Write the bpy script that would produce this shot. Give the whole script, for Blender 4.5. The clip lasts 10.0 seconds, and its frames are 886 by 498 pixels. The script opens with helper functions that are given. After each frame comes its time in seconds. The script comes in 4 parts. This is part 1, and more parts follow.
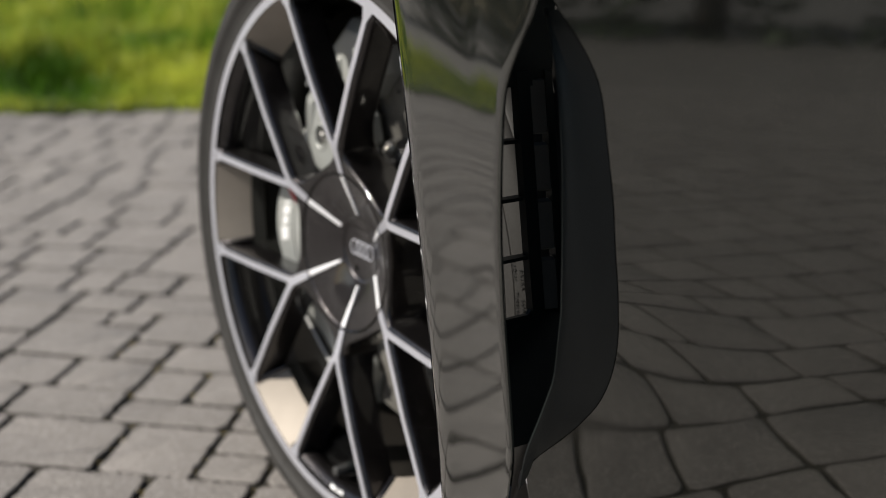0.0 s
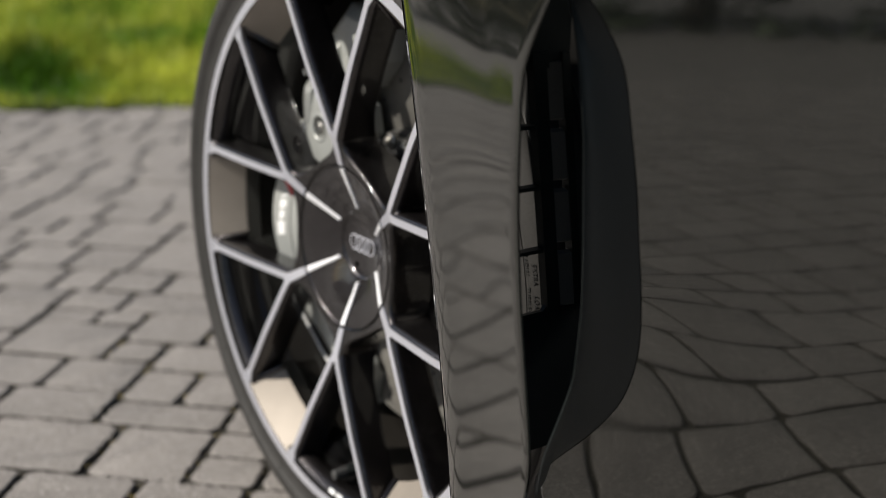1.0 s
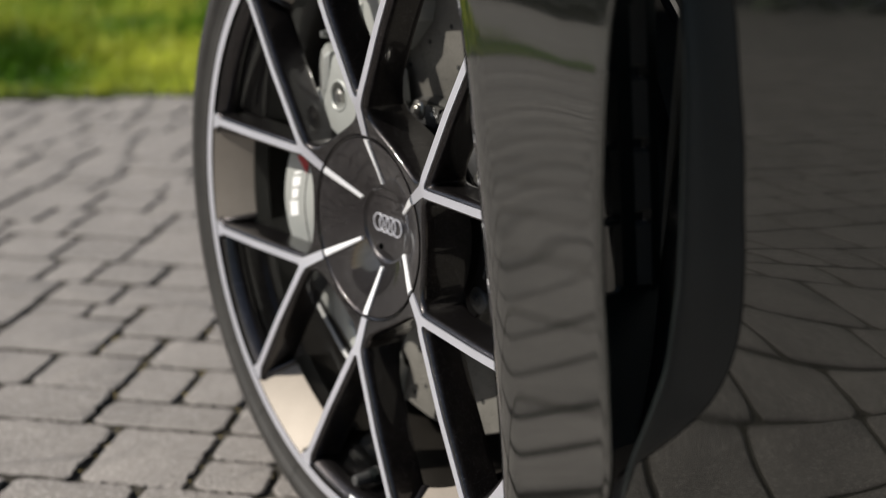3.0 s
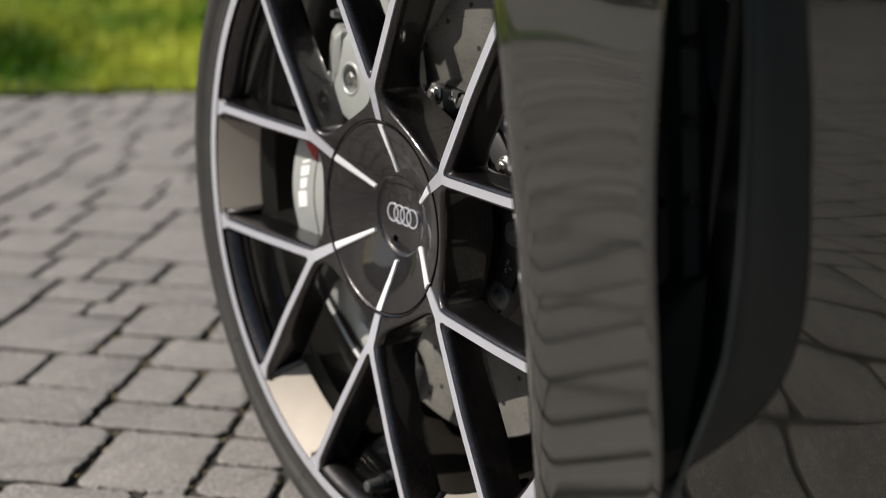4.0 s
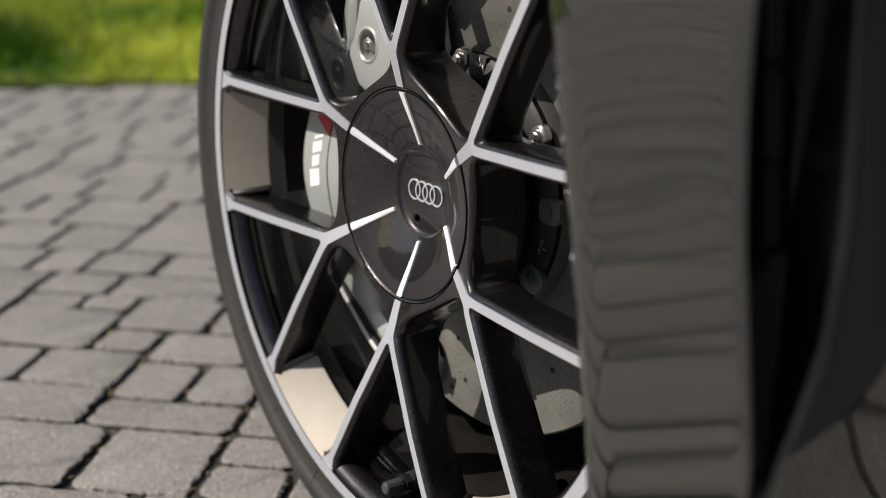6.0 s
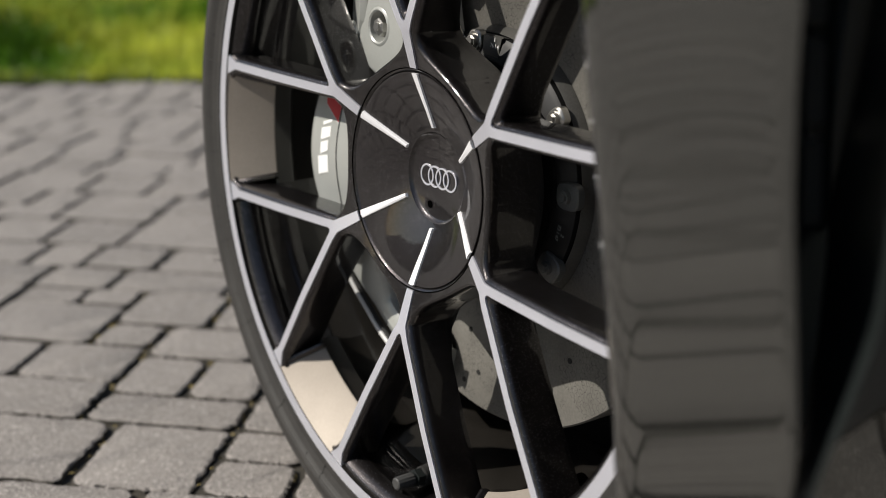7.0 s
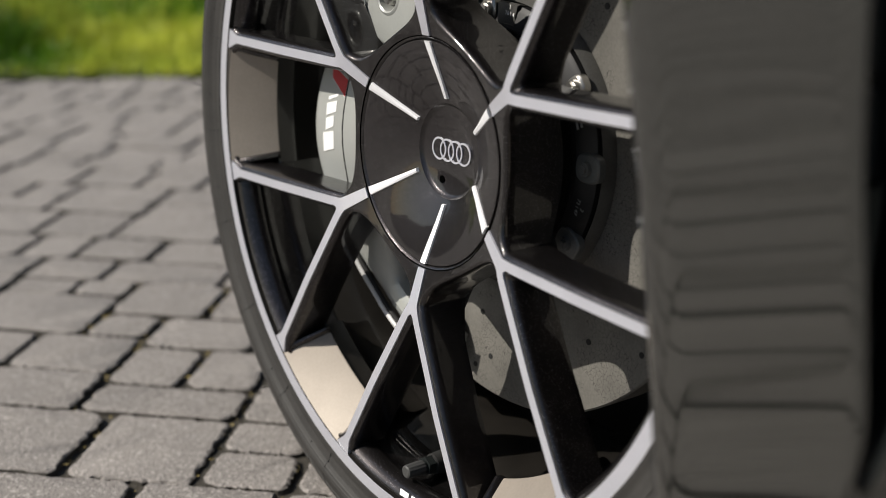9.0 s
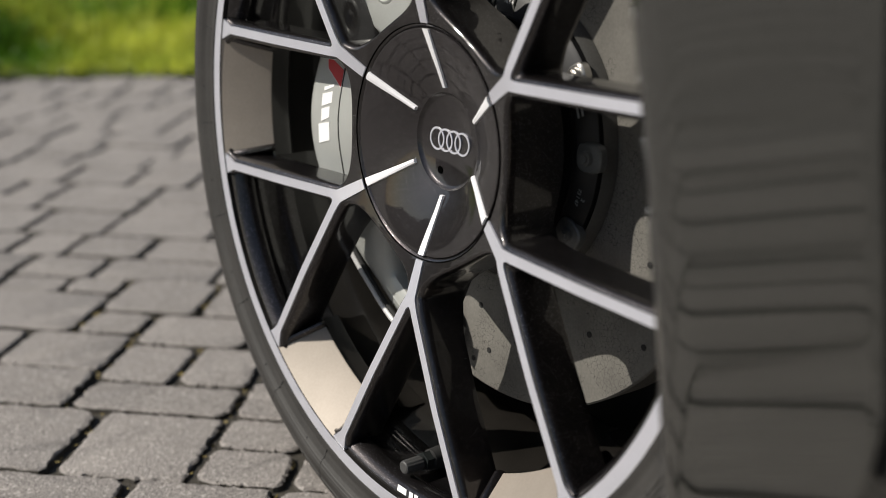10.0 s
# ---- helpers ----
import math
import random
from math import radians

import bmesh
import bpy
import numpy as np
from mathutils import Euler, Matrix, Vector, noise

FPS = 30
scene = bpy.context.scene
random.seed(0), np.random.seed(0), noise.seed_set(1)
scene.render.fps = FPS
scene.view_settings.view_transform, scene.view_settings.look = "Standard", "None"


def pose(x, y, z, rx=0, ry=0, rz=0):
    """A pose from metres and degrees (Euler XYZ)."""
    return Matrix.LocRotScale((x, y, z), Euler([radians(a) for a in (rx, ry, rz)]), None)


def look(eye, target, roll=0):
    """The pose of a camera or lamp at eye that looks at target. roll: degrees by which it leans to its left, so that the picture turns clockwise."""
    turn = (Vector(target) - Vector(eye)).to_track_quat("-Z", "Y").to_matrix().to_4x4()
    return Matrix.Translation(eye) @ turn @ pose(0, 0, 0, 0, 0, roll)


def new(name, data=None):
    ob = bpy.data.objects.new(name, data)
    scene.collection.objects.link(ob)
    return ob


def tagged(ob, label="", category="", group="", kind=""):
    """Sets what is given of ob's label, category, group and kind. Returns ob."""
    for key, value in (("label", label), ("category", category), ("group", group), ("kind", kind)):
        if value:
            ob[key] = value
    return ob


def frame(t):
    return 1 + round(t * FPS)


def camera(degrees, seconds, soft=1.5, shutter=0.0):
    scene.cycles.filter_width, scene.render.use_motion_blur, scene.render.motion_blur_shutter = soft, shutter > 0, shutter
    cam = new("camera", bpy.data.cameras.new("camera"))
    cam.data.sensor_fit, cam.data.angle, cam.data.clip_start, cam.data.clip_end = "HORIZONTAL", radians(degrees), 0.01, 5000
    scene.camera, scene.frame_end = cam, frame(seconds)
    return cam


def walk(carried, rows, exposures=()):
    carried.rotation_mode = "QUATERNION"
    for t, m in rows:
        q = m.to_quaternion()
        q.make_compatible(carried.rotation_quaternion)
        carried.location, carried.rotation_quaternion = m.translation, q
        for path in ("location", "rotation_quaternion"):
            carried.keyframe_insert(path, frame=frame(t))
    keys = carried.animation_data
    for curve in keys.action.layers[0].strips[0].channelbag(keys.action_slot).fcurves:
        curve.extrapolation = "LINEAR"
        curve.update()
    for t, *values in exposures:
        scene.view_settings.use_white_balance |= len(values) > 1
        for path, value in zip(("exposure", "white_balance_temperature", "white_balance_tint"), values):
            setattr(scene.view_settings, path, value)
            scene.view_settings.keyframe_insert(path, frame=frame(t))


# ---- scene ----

from mathutils.geometry import tessellate_polygon

# ---------------------------------------------------------------- camera
cam = camera(41.31, 10.0, soft=0.6)
cam.data.dof.use_dof = True
cam.data.dof.focus_distance = 0.925
cam.data.dof.aperture_fstop = 3.7
# seconds, place, yaw, pitch, roll
ROWS = [
    (0, -0.6102, -1.0735, 0.7238, -35.256, -16.474, -0.992),
    (0.5, -0.6036, -1.0522, 0.7150, -35.532, -16.473, -1.072),
    (1, -0.5966, -1.0267, 0.7045, -35.806, -16.478, -1.131),
    (1.5, -0.5892, -0.9988, 0.6922, -35.994, -16.504, -1.164),
    (2, -0.5820, -0.9685, 0.6784, -36.216, -16.531, -1.185),
    (2.5, -0.5733, -0.9387, 0.6645, -36.304, -16.529, -1.168),
    (3, -0.5638, -0.9063, 0.6509, -36.415, -16.535, -1.171),
    (4.5, -0.5319, -0.8252, 0.6112, -36.421, -16.376, -1.236),
    (5, -0.5244, -0.8053, 0.6015, -36.472, -16.364, -1.233),
    (5.5, -0.5180, -0.7874, 0.5910, -36.514, -16.357, -1.229),
    (7, -0.5066, -0.7432, 0.5608, -36.577, -16.282, -1.245),
    (7.5, -0.5056, -0.7330, 0.5511, -36.636, -16.198, -1.256),
    (8, -0.5048, -0.7237, 0.5431, -36.717, -16.157, -1.278),
    (8.5, -0.5039, -0.7150, 0.5367, -36.883, -16.133, -1.301),
    (9, -0.5024, -0.7070, 0.5292, -37.129, -16.083, -1.317),
    (9.5, -0.5009, -0.7001, 0.5229, -37.344, -16.024, -1.341),
    (10, -0.5004, -0.6945, 0.5172, -37.612, -15.956, -1.365),
]
walk(cam, [(t, pose(x, y, z, 90 + pitch, roll, yaw)) for t, x, y, z, yaw, pitch, roll in ROWS],
     exposures=[(0.0, 0.15, 6700, 8.5), (10.0, 0.10, 6700, 8.5)])

# ---------------------------------------------------------------- light
SUN_WAY = Vector((0.689, -0.335, -0.643)).normalized()  # the way the sunlight travels
world = bpy.data.worlds.new("sky")
scene.world = world
world.use_nodes = True
wn = world.node_tree
sky = wn.nodes.new("ShaderNodeTexSky")
sky.sky_type = "NISHITA"
sky.sun_disc = False
sky.sun_elevation = math.asin(-SUN_WAY.z)
sky.sun_rotation = math.atan2(-SUN_WAY.x, -SUN_WAY.y)
wn.links.new(sky.outputs[0], wn.nodes["Background"].inputs[0])
wn.nodes["Background"].inputs[1].default_value = 0.078
sun = new("sun", bpy.data.lights.new("sun", "SUN"))
sun.data.energy = 4.85
sun.data.angle = radians(0.53)
sun.data.color = (1.0, 0.95, 0.88)
sun.matrix_world = look(-SUN_WAY * 20, (0, 0, 0))


# ---------------------------------------------------------------- materials
def mat(name, color, rough=0.5, metal=0.0, coat=0.0, coat_rough=0.03, ior=1.5, grain=0.0, grain_scale=200.0,
        stain=0.0, stain_scale=6.0, bump=0.0, bump_scale=300.0, random_tint=0.0, rough_var=0.0):
    """A surface with grain and stains of real size and a fine relief."""
    m = bpy.data.materials.new(name)
    m.use_nodes = True
    nt = m.node_tree
    b = nt.nodes["Principled BSDF"]
    b.inputs["Roughness"].default_value = rough
    b.inputs["Metallic"].default_value = metal
    b.inputs["Coat Weight"].default_value = coat
    b.inputs["Coat Roughness"].default_value = coat_rough
    b.inputs["IOR"].default_value = ior
    co = nt.nodes.new("ShaderNodeTexCoord")
    geo = nt.nodes.new("ShaderNodeNewGeometry")
    col = nt.nodes.new("ShaderNodeRGB")
    col.outputs[0].default_value = (*color, 1)
    out = col.outputs[0]

    def shade(out, scale, amount, detail):
        n = nt.nodes.new("ShaderNodeTexNoise")
        n.inputs["Scale"].default_value = scale
        n.inputs["Detail"].default_value = detail
        nt.links.new(geo.outputs["Position"], n.inputs["Vector"])
        r = nt.nodes.new("ShaderNodeMapRange")
        r.inputs["From Min"].default_value, r.inputs["From Max"].default_value = 0.25, 0.75
        r.inputs["To Min"].default_value, r.inputs["To Max"].default_value = 1 - amount, 1 + amount
        nt.links.new(n.outputs[0], r.inputs["Value"])
        v = nt.nodes.new("ShaderNodeVectorMath")
        v.operation = "SCALE"
        nt.links.new(out, v.inputs[0])
        nt.links.new(r.outputs[0], v.inputs["Scale"])
        return v.outputs[0], n

    if grain:
        out, _ = shade(out, grain_scale, grain, 4)
    if stain:
        out, n = shade(out, stain_scale, stain, 5)
        if rough_var:
            r = nt.nodes.new("ShaderNodeMapRange")
            r.inputs["To Min"].default_value, r.inputs["To Max"].default_value = rough - rough_var, rough + rough_var
            nt.links.new(n.outputs[0], r.inputs["Value"])
            nt.links.new(r.outputs[0], b.inputs["Roughness"])
    if random_tint:
        info = nt.nodes.new("ShaderNodeObjectInfo")
        add = nt.nodes.new("ShaderNodeMath")
        add.inputs[1].default_value = 0
        nt.links.new(info.outputs["Random"], add.inputs[0])
        nt.links.new(geo.outputs["Random Per Island"], add.inputs[1])
        fr = nt.nodes.new("ShaderNodeMath")
        fr.operation = "FRACT"
        nt.links.new(add.outputs[0], fr.inputs[0])
        r = nt.nodes.new("ShaderNodeMapRange")
        r.inputs["To Min"].default_value, r.inputs["To Max"].default_value = 1 - random_tint, 1 + random_tint
        nt.links.new(fr.outputs[0], r.inputs["Value"])
        v = nt.nodes.new("ShaderNodeVectorMath")
        v.operation = "SCALE"
        nt.links.new(out, v.inputs[0])
        nt.links.new(r.outputs[0], v.inputs["Scale"])
        out = v.outputs[0]
    nt.links.new(out, b.inputs["Base Color"])
    if bump:
        n = nt.nodes.new("ShaderNodeTexNoise")
        n.inputs["Scale"].default_value = bump_scale
        n.inputs["Detail"].default_value = 5
        nt.links.new(geo.outputs["Position"], n.inputs["Vector"])
        u = nt.nodes.new("ShaderNodeBump")
        u.inputs["Strength"].default_value = bump
        u.inputs["Distance"].default_value = 0.002
        nt.links.new(n.outputs[0], u.inputs["Height"])
        nt.links.new(u.outputs[0], b.inputs["Normal"])
    return m


def add_flakes(m, scale, share, color):
    """Bright metal flakes in a lacquer: single small cells that shine."""
    nt = m.node_tree
    b = nt.nodes["Principled BSDF"]
    geo = nt.nodes.new("ShaderNodeNewGeometry")
    vor = nt.nodes.new("ShaderNodeTexVoronoi")
    vor.inputs["Scale"].default_value = scale
    nt.links.new(geo.outputs["Position"], vor.inputs["Vector"])
    sep = nt.nodes.new("ShaderNodeSeparateColor")
    nt.links.new(vor.outputs["Color"], sep.inputs[0])
    gt = nt.nodes.new("ShaderNodeMath")
    gt.operation = "GREATER_THAN"
    gt.inputs[1].default_value = 1 - share
    nt.links.new(sep.outputs[0], gt.inputs[0])
    mix = nt.nodes.new("ShaderNodeMix")
    mix.data_type = "RGBA"
    old = b.inputs["Base Color"].links[0].from_socket
    nt.links.new(gt.outputs[0], mix.inputs["Factor"])
    nt.links.new(old, mix.inputs[6])
    mix.inputs[7].default_value = (*color, 1)
    nt.links.new(mix.outputs[2], b.inputs["Base Color"])
    return m


PAINT = add_flakes(mat("dark grey lacquer", (0.096, 0.0985, 0.0915), 0.075, 0.92, 1.0, 0.012, 1.5, stain=0.06, stain_scale=9), 2600, 0.010, (0.26, 0.25, 0.22))
WHEEL_BLACK = add_flakes(mat("black wheel lacquer", (0.028, 0.025, 0.0255), 0.40, 0.9, 1.0, 0.05, 1.5, stain=0.2, stain_scale=40), 3600, 0.018, (0.34, 0.32, 0.35))
CAP_BLACK = add_flakes(mat("violet-black cap lacquer", (0.021, 0.018, 0.0195), 0.34, 0.7, 1.0, 0.025, 1.55, stain=0.1, stain_scale=40), 4400, 0.011, (0.50, 0.47, 0.52))
SILVER = mat("machined aluminium", (0.73, 0.74, 0.82), 0.31, 0.6, 0.8, 0.10, grain=0.05, grain_scale=900, stain=0.04, stain_scale=30)
INSERT = mat("satin warm metal", (0.295, 0.260, 0.224), 0.58, 0.35, grain=0.06, grain_scale=500, stain=0.06, stain_scale=40)
RUBBER = mat("tyre rubber", (0.026, 0.0245, 0.023), 0.6, grain=0.15, grain_scale=400, stain=0.25, stain_scale=25, bump=0.08, bump_scale=1200)
PLASTIC = mat("satin black plastic", (0.0125, 0.0155, 0.0155), 0.42, grain=0.1, grain_scale=900, stain=0.15, stain_scale=20, bump=0.12, bump_scale=1500)
PLASTIC.node_tree.nodes["Principled BSDF"].inputs["Specular IOR Level"].default_value = 0.3
POLISHED = mat("polished stripe", (0.93, 0.93, 0.96), 0.36, 0.05, 0.6, 0.08, grain=0.03, grain_scale=900)
BARREL = mat("glossy black barrel", (0.018, 0.016, 0.014), 0.34, 0.2, 1.0, 0.08, grain=0.1, grain_scale=300, stain=0.4, stain_scale=25)
# near-black colour painted in for the shade of gaps and holes
SHADE_BLACK = mat("painted shade black", (0.001, 0.001, 0.001), 1.0)
SHADE_BLACK.node_tree.nodes["Principled BSDF"].inputs["Specular IOR Level"].default_value = 0.0
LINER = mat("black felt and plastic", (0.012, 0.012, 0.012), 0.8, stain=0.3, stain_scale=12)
CALIPER = mat("grey caliper paint", (0.35, 0.36, 0.345), 0.35, 0.1, 0.6, 0.08, grain=0.03, grain_scale=600, stain=0.05, stain_scale=30)
WHITE = mat("white print", (0.85, 0.85, 0.85), 0.4)
RED = mat("red print", (0.45, 0.015, 0.02), 0.35)
CALIPER_PALE = mat("pale print and lip highlight", (0.5, 0.5, 0.5), 0.4)
CAP_GREY = mat("worn black cap", (0.05, 0.05, 0.05), 0.5, grain=0.15, grain_scale=900)
SLOT_PANEL = mat("grey slot panel", (0.085, 0.085, 0.08), 0.45, grain=0.1, grain_scale=900, stain=0.15, stain_scale=30)
STEEL = mat("zinc plated steel", (0.50, 0.49, 0.47), 0.38, 1.0, grain=0.08, grain_scale=700)
DISC = mat("carbon ceramic disc", (0.135, 0.129, 0.117), 0.62, 0.15, grain=0.15, grain_scale=500, stain=0.2, stain_scale=30)
BELL = mat("black anodised bell", (0.008, 0.008, 0.009), 0.5, 0.2, stain=0.2, stain_scale=40)
TAB_GREY = mat("dull cast metal", (0.11, 0.108, 0.103), 0.45, 0.6, grain=0.1, grain_scale=600, stain=0.15, stain_scale=60)
PRINT_GREY = mat("grey print", (0.30, 0.31, 0.31), 0.6)
BOLT_GREY = mat("grey fittings and shaded bolts", (0.16, 0.165, 0.165), 0.5, 0.5, grain=0.1, grain_scale=700)
STONE = mat("grey paving stone", (0.245, 0.224, 0.209), 0.9, grain=0.8, grain_scale=620, stain=0.12, stain_scale=9, bump=1.0, bump_scale=420, random_tint=0.09)


def speckle(m, scale, share, color):
    """Pale grit in the stone."""
    add_flakes(m, scale, share, color)


speckle(STONE, 420, 0.10, (0.40, 0.37, 0.345))
# stone sides, much darker than the tops
STONE_SIDE = mat("dark stone flank", (0.045, 0.040, 0.033), 0.95, grain=0.4, grain_scale=300, bump=0.6, bump_scale=300)
SAND = mat("dark joint sand", (0.042, 0.037, 0.029), 0.95, grain=0.35, grain_scale=180, stain=0.3, stain_scale=9, bump=0.6, bump_scale=200)
SOIL = mat("grassy soil", (0.06, 0.085, 0.02), 0.95, grain=0.3, grain_scale=40, stain=0.3, stain_scale=2)
GRASS = mat("grass blades", (0.25, 0.33, 0.045), 0.5, stain=0.5, stain_scale=2.2, random_tint=0.35)
GRASS.node_tree.nodes["Principled BSDF"].inputs["Specular IOR Level"].default_value = 0.3


def two_tone(m, scale, dark, light, lo, hi):
    """Patches of two colours of real size."""
    nt = m.node_tree
    b = nt.nodes["Principled BSDF"]
    geo = nt.nodes.new("ShaderNodeNewGeometry")
    n = nt.nodes.new("ShaderNodeTexNoise")
    n.inputs["Scale"].default_value = scale
    n.inputs["Detail"].default_value = 3
    nt.links.new(geo.outputs["Position"], n.inputs["Vector"])
    r = nt.nodes.new("ShaderNodeMapRange")
    r.inputs["From Min"].default_value, r.inputs["From Max"].default_value = lo, hi
    nt.links.new(n.outputs[0], r.inputs["Value"])
    mix = nt.nodes.new("ShaderNodeMix")
    mix.data_type = "RGBA"
    mix.inputs[6].default_value = (*dark, 1)
    mix.inputs[7].default_value = (*light, 1)
    nt.links.new(r.outputs[0], mix.inputs["Factor"])
    for node in nt.nodes:
        if node.bl_idname == "ShaderNodeRGB":
            for old in list(node.outputs[0].links):
                nt.links.new(mix.outputs[2], old.to_socket)


two_tone(GRASS, 2.3, (0.09, 0.21, 0.012), (0.50, 0.53, 0.07), 0.37, 0.59)
def translucent(m, share):
    """Thin blades let part of the light through."""
    nt = m.node_tree
    b = nt.nodes["Principled BSDF"]
    tr = nt.nodes.new("ShaderNodeBsdfTranslucent")
    nt.links.new(b.inputs["Base Color"].links[0].from_socket, tr.inputs["Color"])
    mix = nt.nodes.new("ShaderNodeMixShader")
    mix.inputs[0].default_value = share
    nt.links.new(b.outputs[0], mix.inputs[1])
    nt.links.new(tr.outputs[0], mix.inputs[2])
    nt.links.new(mix.outputs[0], nt.nodes["Material Output"].inputs["Surface"])


translucent(GRASS, 0.4)
LEAF = mat("tree leaves", (0.035, 0.06, 0.018), 0.55, random_tint=0.4)
BARK = mat("bark", (0.035, 0.028, 0.02), 0.9, grain=0.3, grain_scale=30, bump=0.6, bump_scale=25)


def cracks(m):
    """The web of fine surface cracks of a ceramic disc."""
    nt = m.node_tree
    b = nt.nodes["Principled BSDF"]
    geo = nt.nodes.new("ShaderNodeNewGeometry")
    vor = nt.nodes.new("ShaderNodeTexVoronoi")
    vor.feature = "DISTANCE_TO_EDGE"
    vor.inputs["Scale"].default_value = 250
    warp = nt.nodes.new("ShaderNodeTexNoise")
    warp.inputs["Scale"].default_value = 160
    nt.links.new(geo.outputs["Position"], warp.inputs["Vector"])
    bend = nt.nodes.new("ShaderNodeVectorMath")
    bend.operation = "MULTIPLY_ADD"
    bend.inputs[1].default_value = (.006, .006, .006)
    nt.links.new(warp.outputs["Color"], bend.inputs[0])
    nt.links.new(geo.outputs["Position"], bend.inputs[2])
    nt.links.new(bend.outputs[0], vor.inputs["Vector"])
    lt = nt.nodes.new("ShaderNodeMath")
    lt.operation = "LESS_THAN"
    lt.inputs[1].default_value = 0.02
    nt.links.new(vor.outputs["Distance"], lt.inputs[0])
    big = nt.nodes.new("ShaderNodeTexNoise")
    big.inputs["Scale"].default_value = 22
    nt.links.new(geo.outputs["Position"], big.inputs["Vector"])
    gate = nt.nodes.new("ShaderNodeMath")
    gate.operation = "GREATER_THAN"
    gate.inputs[1].default_value = 0.50
    nt.links.new(big.outputs[0], gate.inputs[0])
    both = nt.nodes.new("ShaderNodeMath")
    both.operation = "MULTIPLY"
    nt.links.new(lt.outputs[0], both.inputs[0])
    nt.links.new(gate.outputs[0], both.inputs[1])
    mix = nt.nodes.new("ShaderNodeMix")
    mix.data_type = "RGBA"
    old = b.inputs["Base Color"].links[0].from_socket
    nt.links.new(both.outputs[0], mix.inputs["Factor"])
    nt.links.new(old, mix.inputs[6])
    mix.inputs[7].default_value = (0.03, 0.028, 0.025, 1)
    nt.links.new(mix.outputs[2], b.inputs["Base Color"])


cracks(DISC)


# ---------------------------------------------------------------- mesh helpers
def link(name, bm, material, parent=None, label="", smooth=None):
    me = bpy.data.meshes.new(name)
    bmesh.ops.recalc_face_normals(bm, faces=bm.faces)
    bm.to_mesh(me)
    bm.free()
    me.materials.append(material)
    if smooth is not None:
        me.shade_smooth()
        me.set_sharp_from_angle(angle=radians(smooth))
    ob = new(name, me)
    if parent:
        ob.parent = parent
    if label:
        tagged(ob, label)
    return ob


def part(name, bm, material, parent, label="", smooth=35):
    return link(name, bm, material, parent, label, smooth)


def lathe(profile, steps=160, start=0.0, end=360.0, closed=False):
    """Turns (radius, x) points about the wheel's axle."""
    bm = bmesh.new()
    full = end - start >= 359.9
    count = steps if full else steps + 1
    rings = []
    for i in range(count):
        a = radians(start + (end - start) * i / steps)
        rings.append([bm.verts.new(wheel_point(r, math.degrees(a), x)) for r, x in profile])
    n = len(profile)
    for i in range(steps):
        p, q = rings[i], rings[(i + 1) % count]
        for j in range(n if closed else n - 1):
            k = (j + 1) % n
            bm.faces.new((p[j], p[k], q[k], q[j]))
    return bm


HUB = 0.35  # axle height


def wheel_point(r, theta, x):
    """A point of the wheel: radius, degrees from the top towards the car's front, depth behind the rim's face."""
    a = radians(theta)
    return Vector((x, -r * math.sin(a), HUB + r * math.cos(a)))


def grid_mesh(rows, bm=None, close=False):
    """A skin through rows of points."""
    bm = bm or bmesh.new()
    vs = [[bm.verts.new(p) for p in row] for row in rows]
    for a, b in zip(vs, vs[1:]):
        n = len(a)
        for j in range(n if close else n - 1):
            k = (j + 1) % n
            bm.faces.new((a[j], a[k], b[k], b[j]))
    return bm


def tube(bm, a, b, ra, rb, sides=16, caps=True):
    a, b = Vector(a), Vector(b)
    m = Matrix.Translation((a + b) / 2) @ (b - a).to_track_quat("Z", "Y").to_matrix().to_4x4()
    bmesh.ops.create_cone(bm, cap_ends=caps, segments=sides, radius1=ra, radius2=rb, depth=(b - a).length, matrix=m)


def offset_outline(pts, o):
    """Moves an outline (counter-clockwise) outwards by o."""
    out = []
    n = len(pts)
    for i in range(n):
        p0, p1, p2 = (Vector(pts[j % n]) for j in (i - 1, i, i + 1))
        d1, d2 = (p1 - p0).normalized(), (p2 - p1).normalized()
        n1, n2 = Vector((d1.y, -d1.x)), Vector((d2.y, -d2.x))
        b = n1 + n2
        out.append(p1 + b * (o / max(0.35, (1 + n1.dot(n2)))))
    return out


# ---------------------------------------------------------------- ground
E1, E2 = Vector((0.73, -0.683)).normalized(), Vector((0.683, 0.73)).normalized()  # the paving's two directions
EDGE_AT, EDGE_WAY = Vector((0.65, 2.97)), Vector((0.93, -0.37)).normalized()  # where the paving meets the grass
EDGE_OUT = Vector((-EDGE_WAY.y, EDGE_WAY.x))


def lawn_left(d):
    """Where the lawn ends along its edge, at a distance behind it."""
    return -2.45 - .25 * d


def build_ground():
    bm = bmesh.new()
    s = 400
    vs = [bm.verts.new((x, y, -0.009)) for x, y in ((-s, -s), (s, -s), (s, s), (-s, s))]
    bm.faces.new(vs)
    tagged(link("ground", bm, SAND), "dark sandy ground bed under the paving", "ground", kind="structure")
    bm = bmesh.new()
    rows = []
    for j in range(30):
        d = 0.0 if j == 0 else 0.02 + 0.3 * j + 0.06 * j * j
        row = []
        for i in range(60):
            a = lawn_left(d) + (30 - lawn_left(d)) * i / 59
            p = EDGE_AT + EDGE_WAY * a + EDGE_OUT * d
            h = 0.004 + 0.05 * min(d, 1) + 0.05 * noise.noise((p.x * .6, p.y * .6, 0)) * min(d, 1)
            row.append((p.x, p.y, max(h, 0.003)))
        rows.append(row)
    tagged(link("lawn", grid_mesh(rows), SOIL, smooth=60), "green grassy soil bank behind the paving", "lawn", kind="structure")


